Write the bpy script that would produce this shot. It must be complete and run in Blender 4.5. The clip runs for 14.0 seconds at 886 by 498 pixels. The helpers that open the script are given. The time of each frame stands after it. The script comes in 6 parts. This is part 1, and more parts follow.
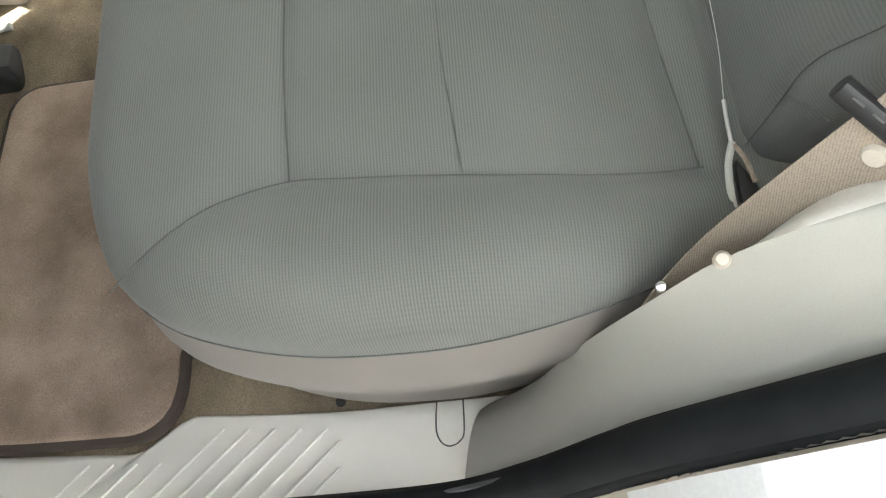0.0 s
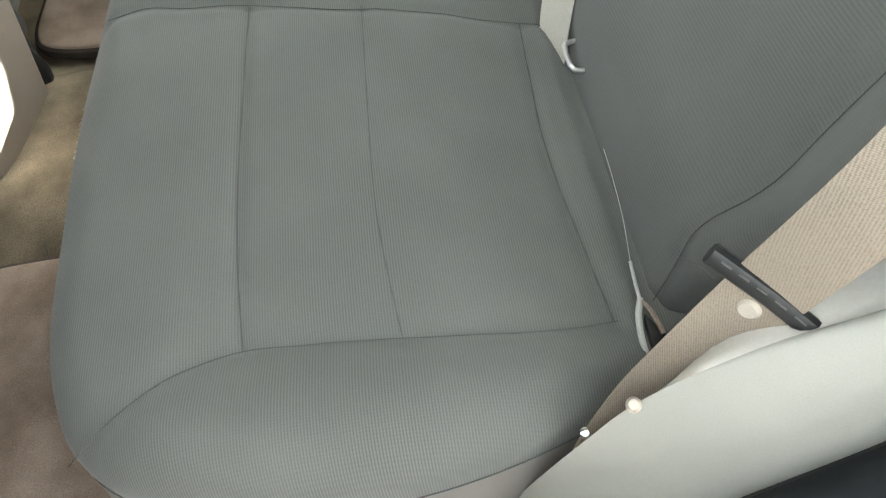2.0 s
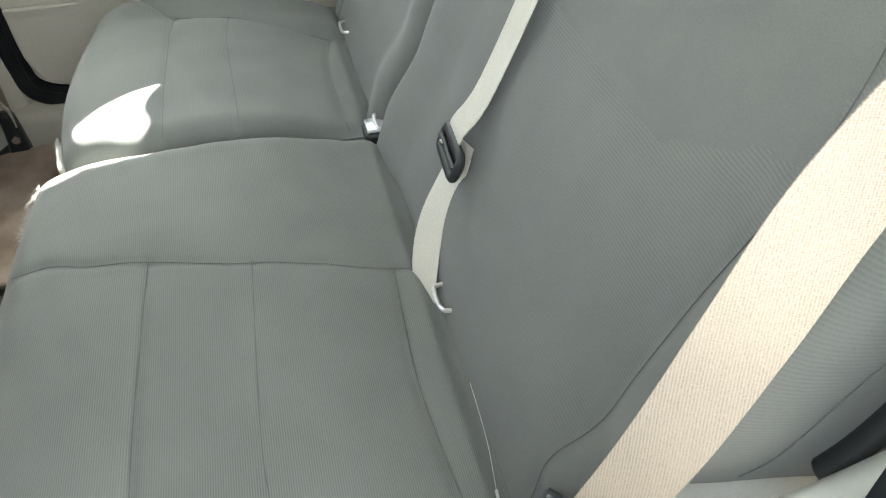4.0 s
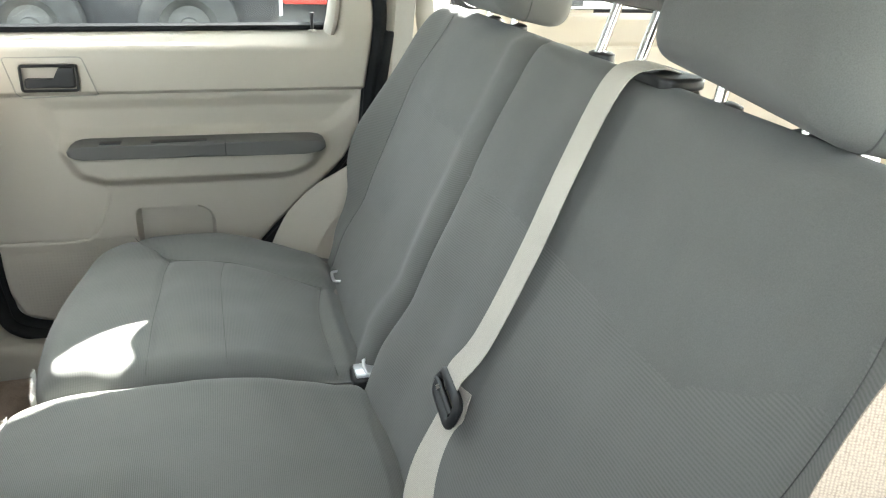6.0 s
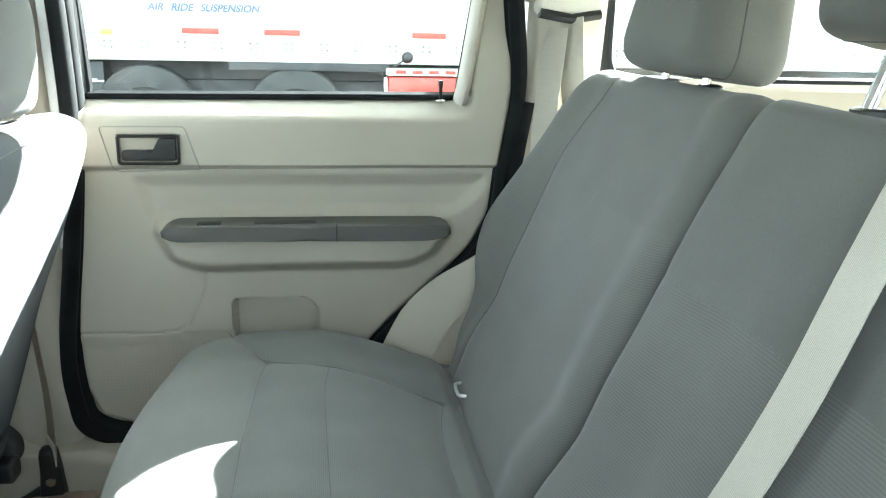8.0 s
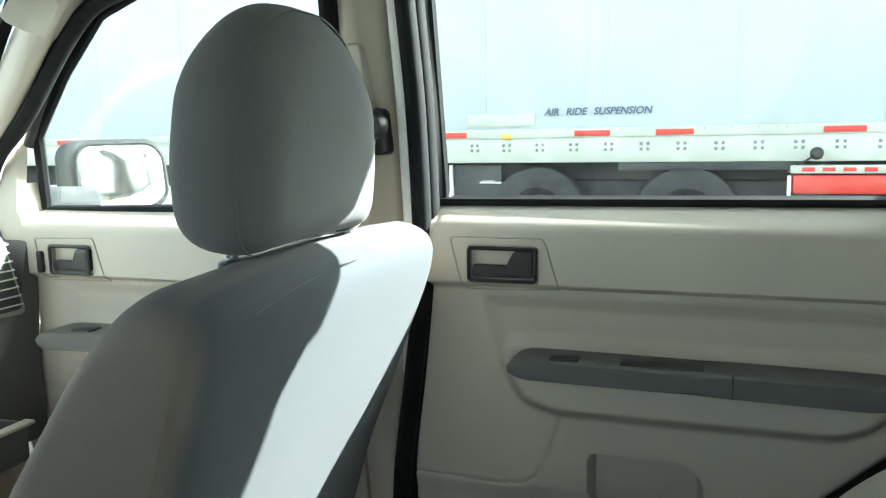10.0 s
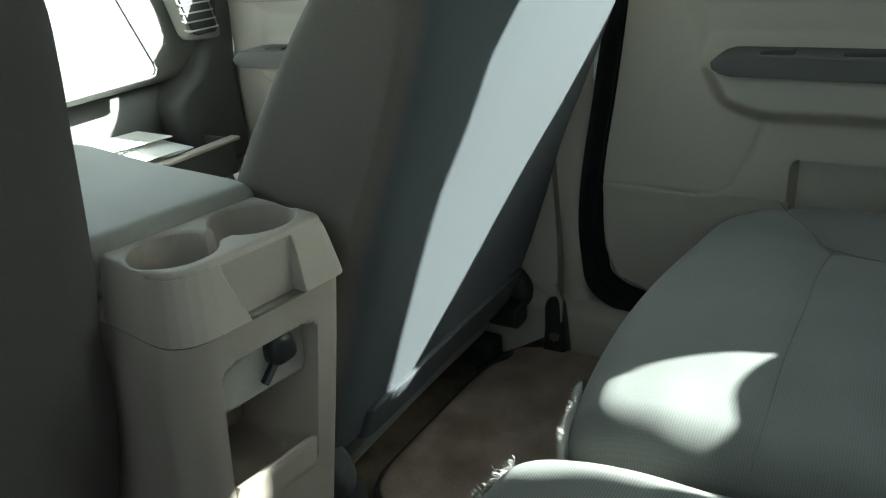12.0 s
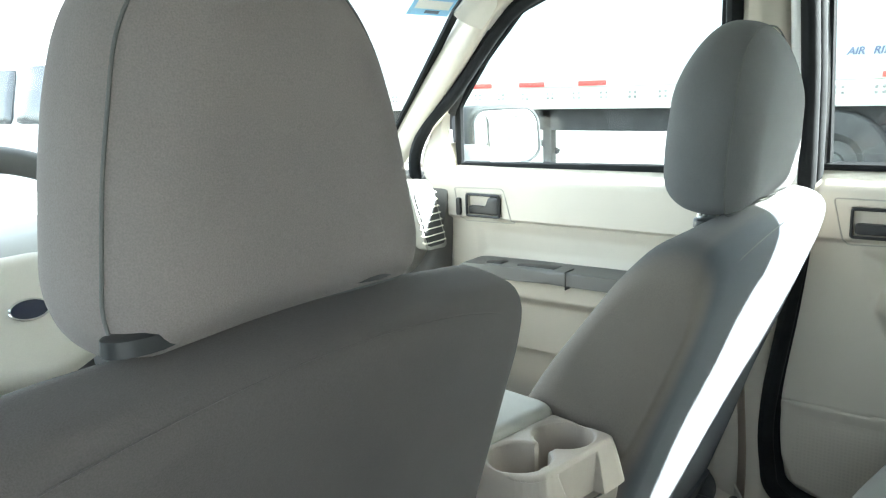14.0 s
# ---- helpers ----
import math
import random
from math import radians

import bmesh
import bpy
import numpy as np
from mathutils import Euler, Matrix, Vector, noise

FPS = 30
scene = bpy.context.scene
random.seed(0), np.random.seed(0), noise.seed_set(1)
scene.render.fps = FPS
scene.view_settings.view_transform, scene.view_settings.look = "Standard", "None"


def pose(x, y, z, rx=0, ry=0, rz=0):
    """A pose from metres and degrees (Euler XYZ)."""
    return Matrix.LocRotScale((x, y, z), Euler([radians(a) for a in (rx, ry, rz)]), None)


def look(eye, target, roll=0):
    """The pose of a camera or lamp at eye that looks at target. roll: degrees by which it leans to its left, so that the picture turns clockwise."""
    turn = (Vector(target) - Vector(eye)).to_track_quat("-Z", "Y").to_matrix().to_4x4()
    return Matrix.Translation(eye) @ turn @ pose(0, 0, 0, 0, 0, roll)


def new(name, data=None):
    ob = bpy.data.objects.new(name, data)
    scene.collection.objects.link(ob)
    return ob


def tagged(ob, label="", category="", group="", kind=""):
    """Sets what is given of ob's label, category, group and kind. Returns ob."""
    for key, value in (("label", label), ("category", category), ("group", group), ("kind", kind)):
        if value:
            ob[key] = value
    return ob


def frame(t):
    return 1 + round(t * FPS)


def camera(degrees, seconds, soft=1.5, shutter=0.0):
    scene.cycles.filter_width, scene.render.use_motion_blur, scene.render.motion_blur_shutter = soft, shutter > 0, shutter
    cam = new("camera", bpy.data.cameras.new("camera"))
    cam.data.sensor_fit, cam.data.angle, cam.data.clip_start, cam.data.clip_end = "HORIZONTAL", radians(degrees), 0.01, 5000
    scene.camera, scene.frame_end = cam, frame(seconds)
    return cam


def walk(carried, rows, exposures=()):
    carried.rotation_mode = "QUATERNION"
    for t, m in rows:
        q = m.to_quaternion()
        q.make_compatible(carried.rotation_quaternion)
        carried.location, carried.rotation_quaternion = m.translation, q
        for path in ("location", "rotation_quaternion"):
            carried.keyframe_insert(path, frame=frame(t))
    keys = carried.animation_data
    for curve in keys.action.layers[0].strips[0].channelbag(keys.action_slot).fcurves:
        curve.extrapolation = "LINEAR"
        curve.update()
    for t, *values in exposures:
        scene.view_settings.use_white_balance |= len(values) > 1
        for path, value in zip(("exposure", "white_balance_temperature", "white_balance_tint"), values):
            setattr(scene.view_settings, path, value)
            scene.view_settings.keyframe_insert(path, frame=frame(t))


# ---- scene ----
cam = camera(59.0, 14.0, soft=1.2)
PATH = [
    (0, (-0.755, 0.268, 1.24), (0.108, 0.415, -0.559), -14.9),
    (0.5, (-0.754, 0.268, 1.243), (0.128, 0.417, -0.545), -15.1),
    (1, (-0.76, 0.267, 1.254), (0.198, 0.398, -0.496), -13.7),
    (1.5, (-0.768, 0.265, 1.265), (0.307, 0.32, -0.42), -10.7),
    (2, (-0.777, 0.257, 1.285), (0.408, 0.23, -0.325), -8.0),
    (2.5, (-0.779, 0.253, 1.307), (0.47, 0.169, -0.253), -6.6),
    (3, (-0.783, 0.24, 1.331), (0.546, 0.074, -0.154), -4.2),
    (3.5, (-0.791, 0.228, 1.343), (0.613, -0.013, -0.061), -2.9),
    (4, (-0.8, 0.227, 1.374), (0.677, -0.106, 0.067), -2.4),
    (6.3, (-0.788, 0.267, 1.35), (1.027, -0.233, 0.675), 2.2),
    (6.5, (-0.784, 0.272, 1.348), (1.046, -0.223, 0.712), 2.5),
    (7, (-0.761, 0.289, 1.346), (1.104, -0.178, 0.795), 3.7),
    (7.2, (-0.734, 0.285, 1.341), (1.146, -0.143, 0.811), 3.2),
    (9.3, (-0.277, 0.283, 1.219), (1.634, 0.465, 0.657), -1.8),
    (9.5, (-0.265, 0.279, 1.228), (1.638, 0.612, 0.712), -1.9),
    (10, (-0.274, 0.293, 1.276), (1.593, 0.947, 0.984), -1.1),
    (10.5, (-0.275, 0.301, 1.282), (1.564, 1.075, 1.151), -0.8),
    (11, (-0.284, 0.298, 1.242), (1.531, 1.055, 0.877), -1.0),
    (11.5, (-0.293, 0.302, 1.214), (1.422, 1.13, 0.604), -3.7),
    (12, (-0.311, 0.336, 1.176), (1.254, 1.29, 0.376), -4.2),
    (12.5, (-0.347, 0.364, 1.159), (1.081, 1.428, 0.249), -5.7),
    (13, (-0.403, 0.377, 1.184), (1.023, 1.51, 0.357), -7.6),
    (13.5, (-0.489, 0.378, 1.257), (1.004, 1.539, 0.608), -6.2),
    (14, (-0.579, 0.375, 1.335), (0.964, 1.577, 0.915), -2.2),
]
EXPOSURES = [(0, 4.45, 6900, 9), (2, 4.44, 6750, 7), (4, 4.65, 6700, 6), (6.4, 4.35, 6550, 8), (7, 4.35, 6350, 5), (9.5, 3.69, 6150, -5), (10.5, 2.69, 6250, -3), (11, 2.29, 6100, -4), (12, 2.69, 6100, -6), (12.5, 3.26, 6300, -4), (13.2, 3.71, 6150, -1), (14, 3.99, 6100, 1)]
walk(cam, [(t, look(eye, target, roll)) for t, eye, target, roll in PATH], EXPOSURES)

# world, sun and exposure
SUN = Vector((1.0, -1.42, 1.10)).normalized()   # towards the sun, behind the right shoulder of the car


def make_light():
    w = bpy.data.worlds.new("sky")
    scene.world = w
    w.use_nodes = True
    nt = w.node_tree
    sky = nt.nodes.new("ShaderNodeTexSky")
    sky.sky_type, sky.sun_disc = "NISHITA", False
    sky.sun_elevation = math.asin(SUN.z)
    sky.sun_rotation = math.atan2(SUN.x, SUN.y)
    sky.dust_density, sky.air_density = 3.0, 1.0
    bg = nt.nodes["Background"]
    bg.inputs[1].default_value = 0.12
    haze = nt.nodes.new("ShaderNodeHueSaturation")   # a hazy, milky sky
    haze.inputs["Saturation"].default_value = 0.30
    nt.links.new(sky.outputs[0], haze.inputs["Color"])
    nt.links.new(haze.outputs[0], bg.inputs[0])
    sun = new("sun", bpy.data.lights.new("sun", "SUN"))
    sun.data.energy, sun.data.angle, sun.data.color = 5.0, radians(0.5), (1.0, 0.985, 0.95)
    sun.matrix_world = look(SUN * 30, (0, 0, 0))


make_light()


# materials
def mat(name, col, rough=0.6, metal=0.0, vary=0.12, vscale=8.0, bump=0.0, bscale=400.0, spec=0.5, col2=None, coat=0.0, sheen=0.0, grain=0.04):
    """A plain surface with two scales of variation and a fine relief."""
    m = bpy.data.materials.new(name)
    m.use_nodes = True
    nt = m.node_tree
    b = nt.nodes["Principled BSDF"]
    b.inputs["Roughness"].default_value, b.inputs["Metallic"].default_value = rough, metal
    b.inputs["Specular IOR Level"].default_value = spec
    b.inputs["Coat Weight"].default_value = coat
    b.inputs["Sheen Weight"].default_value = sheen
    co = nt.nodes.new("ShaderNodeTexCoord")
    n1, n2 = nt.nodes.new("ShaderNodeTexNoise"), nt.nodes.new("ShaderNodeTexNoise")
    n1.inputs["Scale"].default_value, n1.inputs["Detail"].default_value = vscale, 5
    n2.inputs["Scale"].default_value, n2.inputs["Detail"].default_value = bscale, 3
    mix = nt.nodes.new("ShaderNodeMix")
    mix.data_type = "RGBA"
    c2 = col2 or tuple(c * (1 - 2.2 * vary) for c in col)
    mix.inputs["A"].default_value, mix.inputs["B"].default_value = (*col, 1), (*c2, 1)
    ramp = nt.nodes.new("ShaderNodeMapRange")
    ramp.inputs["From Min"].default_value, ramp.inputs["From Max"].default_value = 0.35, 0.75
    nt.links.new(co.outputs["Object"], n1.inputs["Vector"])
    nt.links.new(co.outputs["Object"], n2.inputs["Vector"])
    nt.links.new(n1.outputs["Fac"], ramp.inputs["Value"])
    nt.links.new(ramp.outputs[0], mix.inputs["Factor"])
    gr = nt.nodes.new("ShaderNodeMapRange")
    gr.inputs["From Min"].default_value, gr.inputs["From Max"].default_value = 0.3, 0.7
    gr.inputs["To Min"].default_value, gr.inputs["To Max"].default_value = 1 - grain, 1 + grain
    mg = nt.nodes.new("ShaderNodeMix")
    mg.data_type, mg.blend_type = "RGBA", "MULTIPLY"
    mg.inputs["Factor"].default_value = 1.0
    nt.links.new(n2.outputs["Fac"], gr.inputs["Value"])
    nt.links.new(mix.outputs["Result"], mg.inputs["A"])
    nt.links.new(gr.outputs[0], mg.inputs["B"])
    nt.links.new(mg.outputs["Result"], b.inputs["Base Color"])
    rr = nt.nodes.new("ShaderNodeMapRange")
    rr.inputs["To Min"].default_value, rr.inputs["To Max"].default_value = max(rough - 0.08, 0.02), min(rough + 0.1, 1)
    nt.links.new(n1.outputs["Fac"], rr.inputs["Value"])
    nt.links.new(rr.outputs[0], b.inputs["Roughness"])
    if bump:
        bp = nt.nodes.new("ShaderNodeBump")
        bp.inputs["Strength"].default_value, bp.inputs["Distance"].default_value = bump, 0.001
        nt.links.new(n2.outputs["Fac"], bp.inputs["Height"])
        nt.links.new(bp.outputs[0], b.inputs["Normal"])
    return m


def rear_shaded(name, side, rear, **kw):
    """Knitted cloth with shade in its colour: it runs over into a darker one where the mesh says "rear"."""
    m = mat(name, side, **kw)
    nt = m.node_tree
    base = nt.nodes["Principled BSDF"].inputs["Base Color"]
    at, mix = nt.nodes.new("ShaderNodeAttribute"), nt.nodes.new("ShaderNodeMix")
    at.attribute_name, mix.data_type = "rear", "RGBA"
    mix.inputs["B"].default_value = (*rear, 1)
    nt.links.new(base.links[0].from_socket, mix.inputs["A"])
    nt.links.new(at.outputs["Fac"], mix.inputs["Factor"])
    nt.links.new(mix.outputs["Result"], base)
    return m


def weave(name, col, col2, pitch=0.0026, bump=0.5, rough=0.9, axes=("X", "Z"), sheen=0.15, cross=0.4, grain=0.06, wander=0.4):
    """Woven cloth: ribs of thread along one way, broken by the threads that cross them, with a slow unevenness of colour."""
    m = mat(name, col, rough, vary=0.09, vscale=11, sheen=sheen, spec=0.15, grain=grain, bscale=900)
    nt = m.node_tree
    b = nt.nodes["Principled BSDF"]
    co = nt.nodes["Texture Coordinate"]
    base = b.inputs["Base Color"].links[0].from_socket
    waves = []
    for a in axes:
        wv = nt.nodes.new("ShaderNodeTexWave")
        wv.bands_direction = a
        wv.inputs["Scale"].default_value = 0.314 / pitch
        wv.inputs["Distortion"].default_value = wander
        wv.inputs["Detail Scale"].default_value = 3.0
        nt.links.new(co.outputs["Object"], wv.inputs["Vector"])
        waves.append(wv)
    part_cross = nt.nodes.new("ShaderNodeMapRange")
    part_cross.inputs["To Min"].default_value = 1 - cross
    nt.links.new(waves[1].outputs["Fac"], part_cross.inputs["Value"])
    mul = nt.nodes.new("ShaderNodeMath")
    mul.operation = "MULTIPLY"
    nt.links.new(waves[0].outputs["Fac"], mul.inputs[0])
    nt.links.new(part_cross.outputs[0], mul.inputs[1])
    mx = nt.nodes.new("ShaderNodeMix")
    mx.data_type = "RGBA"
    mx.inputs["B"].default_value = (*col2, 1)
    nt.links.new(base, mx.inputs["A"])
    nt.links.new(mul.outputs[0], mx.inputs["Factor"])
    nt.links.new(mx.outputs["Result"], b.inputs["Base Color"])
    bp = nt.nodes.new("ShaderNodeBump")
    bp.inputs["Strength"].default_value, bp.inputs["Distance"].default_value = bump, 0.0006
    nt.links.new(mul.outputs[0], bp.inputs["Height"])
    nt.links.new(bp.outputs[0], b.inputs["Normal"])
    return m


def glass(name, tint=(0.93, 0.97, 0.96), gloss=1.0):
    m = bpy.data.materials.new(name)
    m.use_nodes = True
    nt = m.node_tree
    nt.nodes.remove(nt.nodes["Principled BSDF"])
    t, g, mx, lw, pw, ma = (nt.nodes.new("ShaderNode" + k) for k in ("BsdfTransparent", "BsdfGlossy", "MixShader", "LayerWeight", "Math", "Math"))
    t.inputs[0].default_value = (*tint, 1)
    g.inputs["Roughness"].default_value = 0.02
    lw.inputs["Blend"].default_value = 0.5
    pw.operation, ma.operation = "POWER", "MULTIPLY_ADD"
    pw.inputs[1].default_value = 5.0
    ma.inputs[1].default_value, ma.inputs[2].default_value = 0.9, 0.035
    nt.links.new(lw.outputs["Facing"], pw.inputs[0])
    nt.links.new(pw.outputs[0], ma.inputs[0])
    nt.links.new(ma.outputs[0], mx.inputs[0])
    nt.links.new(t.outputs[0], mx.inputs[1])
    nt.links.new(g.outputs[0], mx.inputs[2])
    nt.links.new(mx.outputs[0], nt.nodes["Material Output"].inputs[0])
    return m


CLOTH = weave("grey seat cloth", (0.145, 0.149, 0.137), (0.188, 0.194, 0.179), pitch=0.0020, bump=0.10, axes=("Y", "X"), cross=.28, grain=.10)
CLOTH_SOFT = weave("softly ribbed grey cloth", (0.153, 0.158, 0.148), (0.174, 0.180, 0.168), pitch=0.0020, bump=0.06, axes=("Y", "X"), cross=.5, grain=.10)
CLOTH_RIB = weave("ribbed grey cloth", (0.142, 0.144, 0.134), (0.160, 0.162, 0.151), pitch=0.0026, bump=0.06, axes=("Z", "X"), cross=.15, grain=.10)
CLOTH_BACK = mat("smooth grey cloth", (0.150, 0.152, 0.142), 0.9, vary=0.07, vscale=7, grain=0.10, bump=0.35, bscale=1100, spec=0.15, sheen=0.12)
CLOTH_SIDE = mat("smooth pale grey side cloth", (0.235, 0.215, 0.196), 0.9, vary=0.06, vscale=6, bump=0.3, bscale=1200, spec=0.15, sheen=0.1)
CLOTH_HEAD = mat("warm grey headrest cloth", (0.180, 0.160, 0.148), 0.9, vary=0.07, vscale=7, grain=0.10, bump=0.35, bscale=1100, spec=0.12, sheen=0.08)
# passenger headrest: cloth darkened and cooled for its shadowed rear
CLOTH_HEAD_SHADE = mat("grey headrest cloth", (0.117, 0.119, 0.119), 0.9, vary=0.07, vscale=7, grain=0.10, bump=0.35, bscale=1100, spec=0.12, sheen=0.08)
# driver's copy of the front seat cloth, darkened to hold its shade
CLOTH_DRIVER_SHADE = mat("shade darkened warm grey seat cloth", (0.083, 0.075, 0.070), 0.9, vary=0.07, vscale=7, grain=0.10, bump=0.35, bscale=1100, spec=0.12, sheen=0.06)
CLOTH_REAR_SHADE = rear_shaded("grey front seat cloth with rear shade", (0.156, 0.137, 0.118), (0.056, 0.062, 0.069), rough=0.9, vary=0.07, vscale=7, grain=0.10, bump=0.35, bscale=1100, spec=0.12, sheen=0.06)
VINYL = mat("slate flap cloth", (0.058, 0.063, 0.069), 0.85, vary=0.05, bump=0.25, bscale=900)
SEAM = mat("grey seam thread", (0.108, 0.111, 0.104), 0.9, bump=0.3, bscale=1500)
FRAY = mat("frayed white edge", (0.62, 0.62, 0.58), 0.95, bump=0.8, bscale=900)
BEIGE = mat("beige moulded plastic", (0.52, 0.485, 0.415), 0.55, vary=0.04, vscale=5, bump=0.18, bscale=1100)
SILL = mat("pale sill plastic", (0.70, 0.685, 0.635), 0.5, vary=0.04, vscale=5, bump=0.18, bscale=1100)
# the trim's beige, darkened to put shade on the near arch
ARCH_SHADE = mat("shaded beige arch trim", (0.41, 0.402, 0.358), 0.55, vary=0.05, vscale=5, bump=0.18, bscale=1100)
BUTTON = mat("ivory button plastic", (0.56, 0.50, 0.42), 0.45, vary=0.04)
BEIGE_DK = mat("warm beige console plastic", (0.335, 0.292, 0.250), 0.5, vary=0.05, vscale=6, bump=0.2, bscale=1100)
BEIGE_LID = mat("grey beige armrest vinyl", (0.36, 0.35, 0.31), 0.55, vary=0.04, bump=0.25, bscale=900)
HOLE_SHADE = mat("shaded grille hole beige", (0.495, 0.46, 0.393), 0.6, vary=0.04)
HEADLINE = mat("pale headliner felt", (0.60, 0.585, 0.53), 0.95, vary=0.05, bump=0.4, bscale=700)
GREYPL = mat("dark grey armrest plastic", (0.115, 0.115, 0.108), 0.5, vary=0.05, bump=0.25, bscale=1000)
BLACK = mat("black plastic", (0.018, 0.019, 0.020), 0.4, vary=0.1, bump=0.1)
MATTBLK = mat("matt dark grey plastic", (0.035, 0.037, 0.04), 0.9, vary=0.1, bump=0.2, spec=0.15)
# seal ridges: the rubber's highlights put in as a lighter grey
RIDGE_LIGHT = mat("highlight grey seal ridge", (0.085, 0.09, 0.095), 0.6, vary=0.2, vscale=30, bump=0.2)
RUBBER = mat("black rubber seal", (0.013, 0.0145, 0.016), 0.68, vary=0.2, vscale=20, bump=0.2, spec=0.12)
CARPET = mat("brown grey carpet", (0.29, 0.238, 0.172), 1.0, vary=0.2, vscale=14, bump=1.0, bscale=650, spec=0.1, col2=(0.105, 0.085, 0.06), grain=0.25)
MATT = mat("brown floor mat pile", (0.375, 0.292, 0.236), 1.0, vary=0.2, vscale=15, bump=1.0, bscale=800, spec=0.1, col2=(0.180, 0.134, 0.102), grain=0.2)
MATEDGE = mat("dark mat binding", (0.055, 0.042, 0.034), 0.9, bump=0.5, bscale=900)
WEB = weave("beige belt webbing", (0.285, 0.232, 0.183), (0.385, 0.322, 0.260), pitch=0.0012, bump=0.30, axes=("Y", "Z"), sheen=0.05, cross=.8, grain=.22, wander=1.6)
WEBG = weave("pale belt webbing", (0.50, 0.47, 0.41), (0.60, 0.57, 0.505), pitch=0.0016, bump=0.25, axes=("X", "Z"), sheen=0.05, cross=.3, grain=.10)
ZINC = mat("bright zinc plated wire", (0.70, 0.70, 0.70), 0.35, metal=0.9, vary=0.03)
CHROME = mat("bright steel", (0.75, 0.75, 0.75), 0.18, metal=1.0, vary=0.03)
WHITE = mat("white car paint", (0.78, 0.79, 0.79), 0.25, vary=0.01, coat=0.6)
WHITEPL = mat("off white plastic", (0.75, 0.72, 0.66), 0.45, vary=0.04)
GLASS = glass("car window glass")
MIRROR = mat("mirror glass", (0.9, 0.92, 0.92), 0.02, metal=1.0, vary=0.0)
TRAILER = mat("white trailer sheet", (0.52, 0.55, 0.56), 0.4, vary=0.04, vscale=1.2, col2=(0.46, 0.49, 0.50))
RAIL = mat("weathered trailer rail", (0.55, 0.55, 0.485), 0.5, vary=0.1, vscale=4)
RED = mat("red reflector tape", (0.62, 0.05, 0.035), 0.4, vary=0.05)
YELLOW = mat("amber reflector", (0.70, 0.42, 0.08), 0.4, vary=0.05)
NAVY = mat("navy lettering", (0.10, 0.13, 0.20), 0.5, vary=0.02)
BADGE = mat("dark navy enamel", (0.012, 0.016, 0.035), 0.3, vary=0.02)
TYRE = mat("dusty tyre rubber", (0.05, 0.05, 0.048), 0.85, vary=0.2, bump=0.4)
BOLTS = mat("rusty rail bolts", (0.30, 0.30, 0.28), 0.6, vary=0.2)
UNDER = mat("dark steel chassis", (0.05, 0.05, 0.052), 0.7, vary=0.2)
STEEL = mat("dusty wheel steel", (0.10, 0.10, 0.095), 0.7, metal=0.2, vary=0.15)
ASPHALT = mat("worn asphalt", (0.115, 0.113, 0.108), 0.95, vary=0.2, vscale=1.3, bump=0.8, bscale=120)
PAPER = mat("white paper", (0.80, 0.80, 0.78), 0.8, vary=0.03)
DASHTOP = mat("pale dashboard vinyl", (0.23, 0.228, 0.208), 0.55, vary=0.04, bump=0.3, bscale=900)
DARKDASH = mat("dark lower dashboard", (0.10, 0.10, 0.095), 0.55, vary=0.05, bump=0.25, bscale=900)
BLUE = mat("pale blue sticker", (0.30, 0.60, 0.85), 0.5, vary=0.02)
CARGLASS = mat("dark car glass", (0.03, 0.035, 0.04), 0.05, vary=0.0)
SILVER = mat("silver car paint", (0.55, 0.56, 0.57), 0.3, metal=0.3, vary=0.02, coat=0.5)


# mesh helpers
def part(name, bm, material, parent=None, label="", smooth=True, angle=38):
    me = bpy.data.meshes.new(name)
    if isinstance(bm, tuple):
        V, F = bm
        me.from_pydata([tuple(map(float, v)) for v in V], [], [tuple(map(int, f)) for f in F])
        me.update()
        b2 = bmesh.new()
        b2.from_mesh(me)
        bmesh.ops.recalc_face_normals(b2, faces=b2.faces)
        b2.to_mesh(me)
        b2.free()
    else:
        bmesh.ops.recalc_face_normals(bm, faces=bm.faces)
        bm.to_mesh(me)
        bm.free()
    me.materials.append(material)
    if smooth:
        me.polygons.foreach_set("use_smooth", [True] * len(me.polygons))
        me.set_sharp_from_angle(angle=radians(angle))
    ob = new(name, me)
    if parent is not None:
        ob.parent = parent
    if label:
        ob["label"] = label
    return ob


def thing(name, label, category, loc=(0, 0, 0), group="", kind=""):
    ob = new(name)
    ob.location = (0, 0, 0)
    ob.empty_display_size = 0.05
    return tagged(ob, label, category, group, kind)


def catmull(pts, n, closed=False):
    P = np.array(pts, float)
    k = len(P)
    out = []
    segs = k if closed else k - 1
    for s in range(segs):
        if closed:
            a, b, c, d = P[(s - 1) % k], P[s], P[(s + 1) % k], P[(s + 2) % k]
        else:
            a, b, c, d = P[max(s - 1, 0)], P[s], P[s + 1], P[min(s + 2, k - 1)]
        m = max(2, n // segs)
        for i in range(m):
            t = i / m
            out.append(0.5 * (2 * b + (c - a) * t + (2 * a - 5 * b + 4 * c - d) * t * t + (3 * b - a - 3 * c + d) * t ** 3))
    if not closed:
        out.append(P[-1])
    return np.array(out)


def resample(P, n, closed=True):
    P = np.array(P, float)
    Q = np.vstack([P, P[:1]]) if closed else P
    d = np.r_[0, np.cumsum(np.linalg.norm(np.diff(Q, axis=0), axis=1))]
    t = np.linspace(0, d[-1], n, endpoint=not closed)
    return np.stack([np.interp(t, d, Q[:, i]) for i in range(Q.shape[1])], 1)


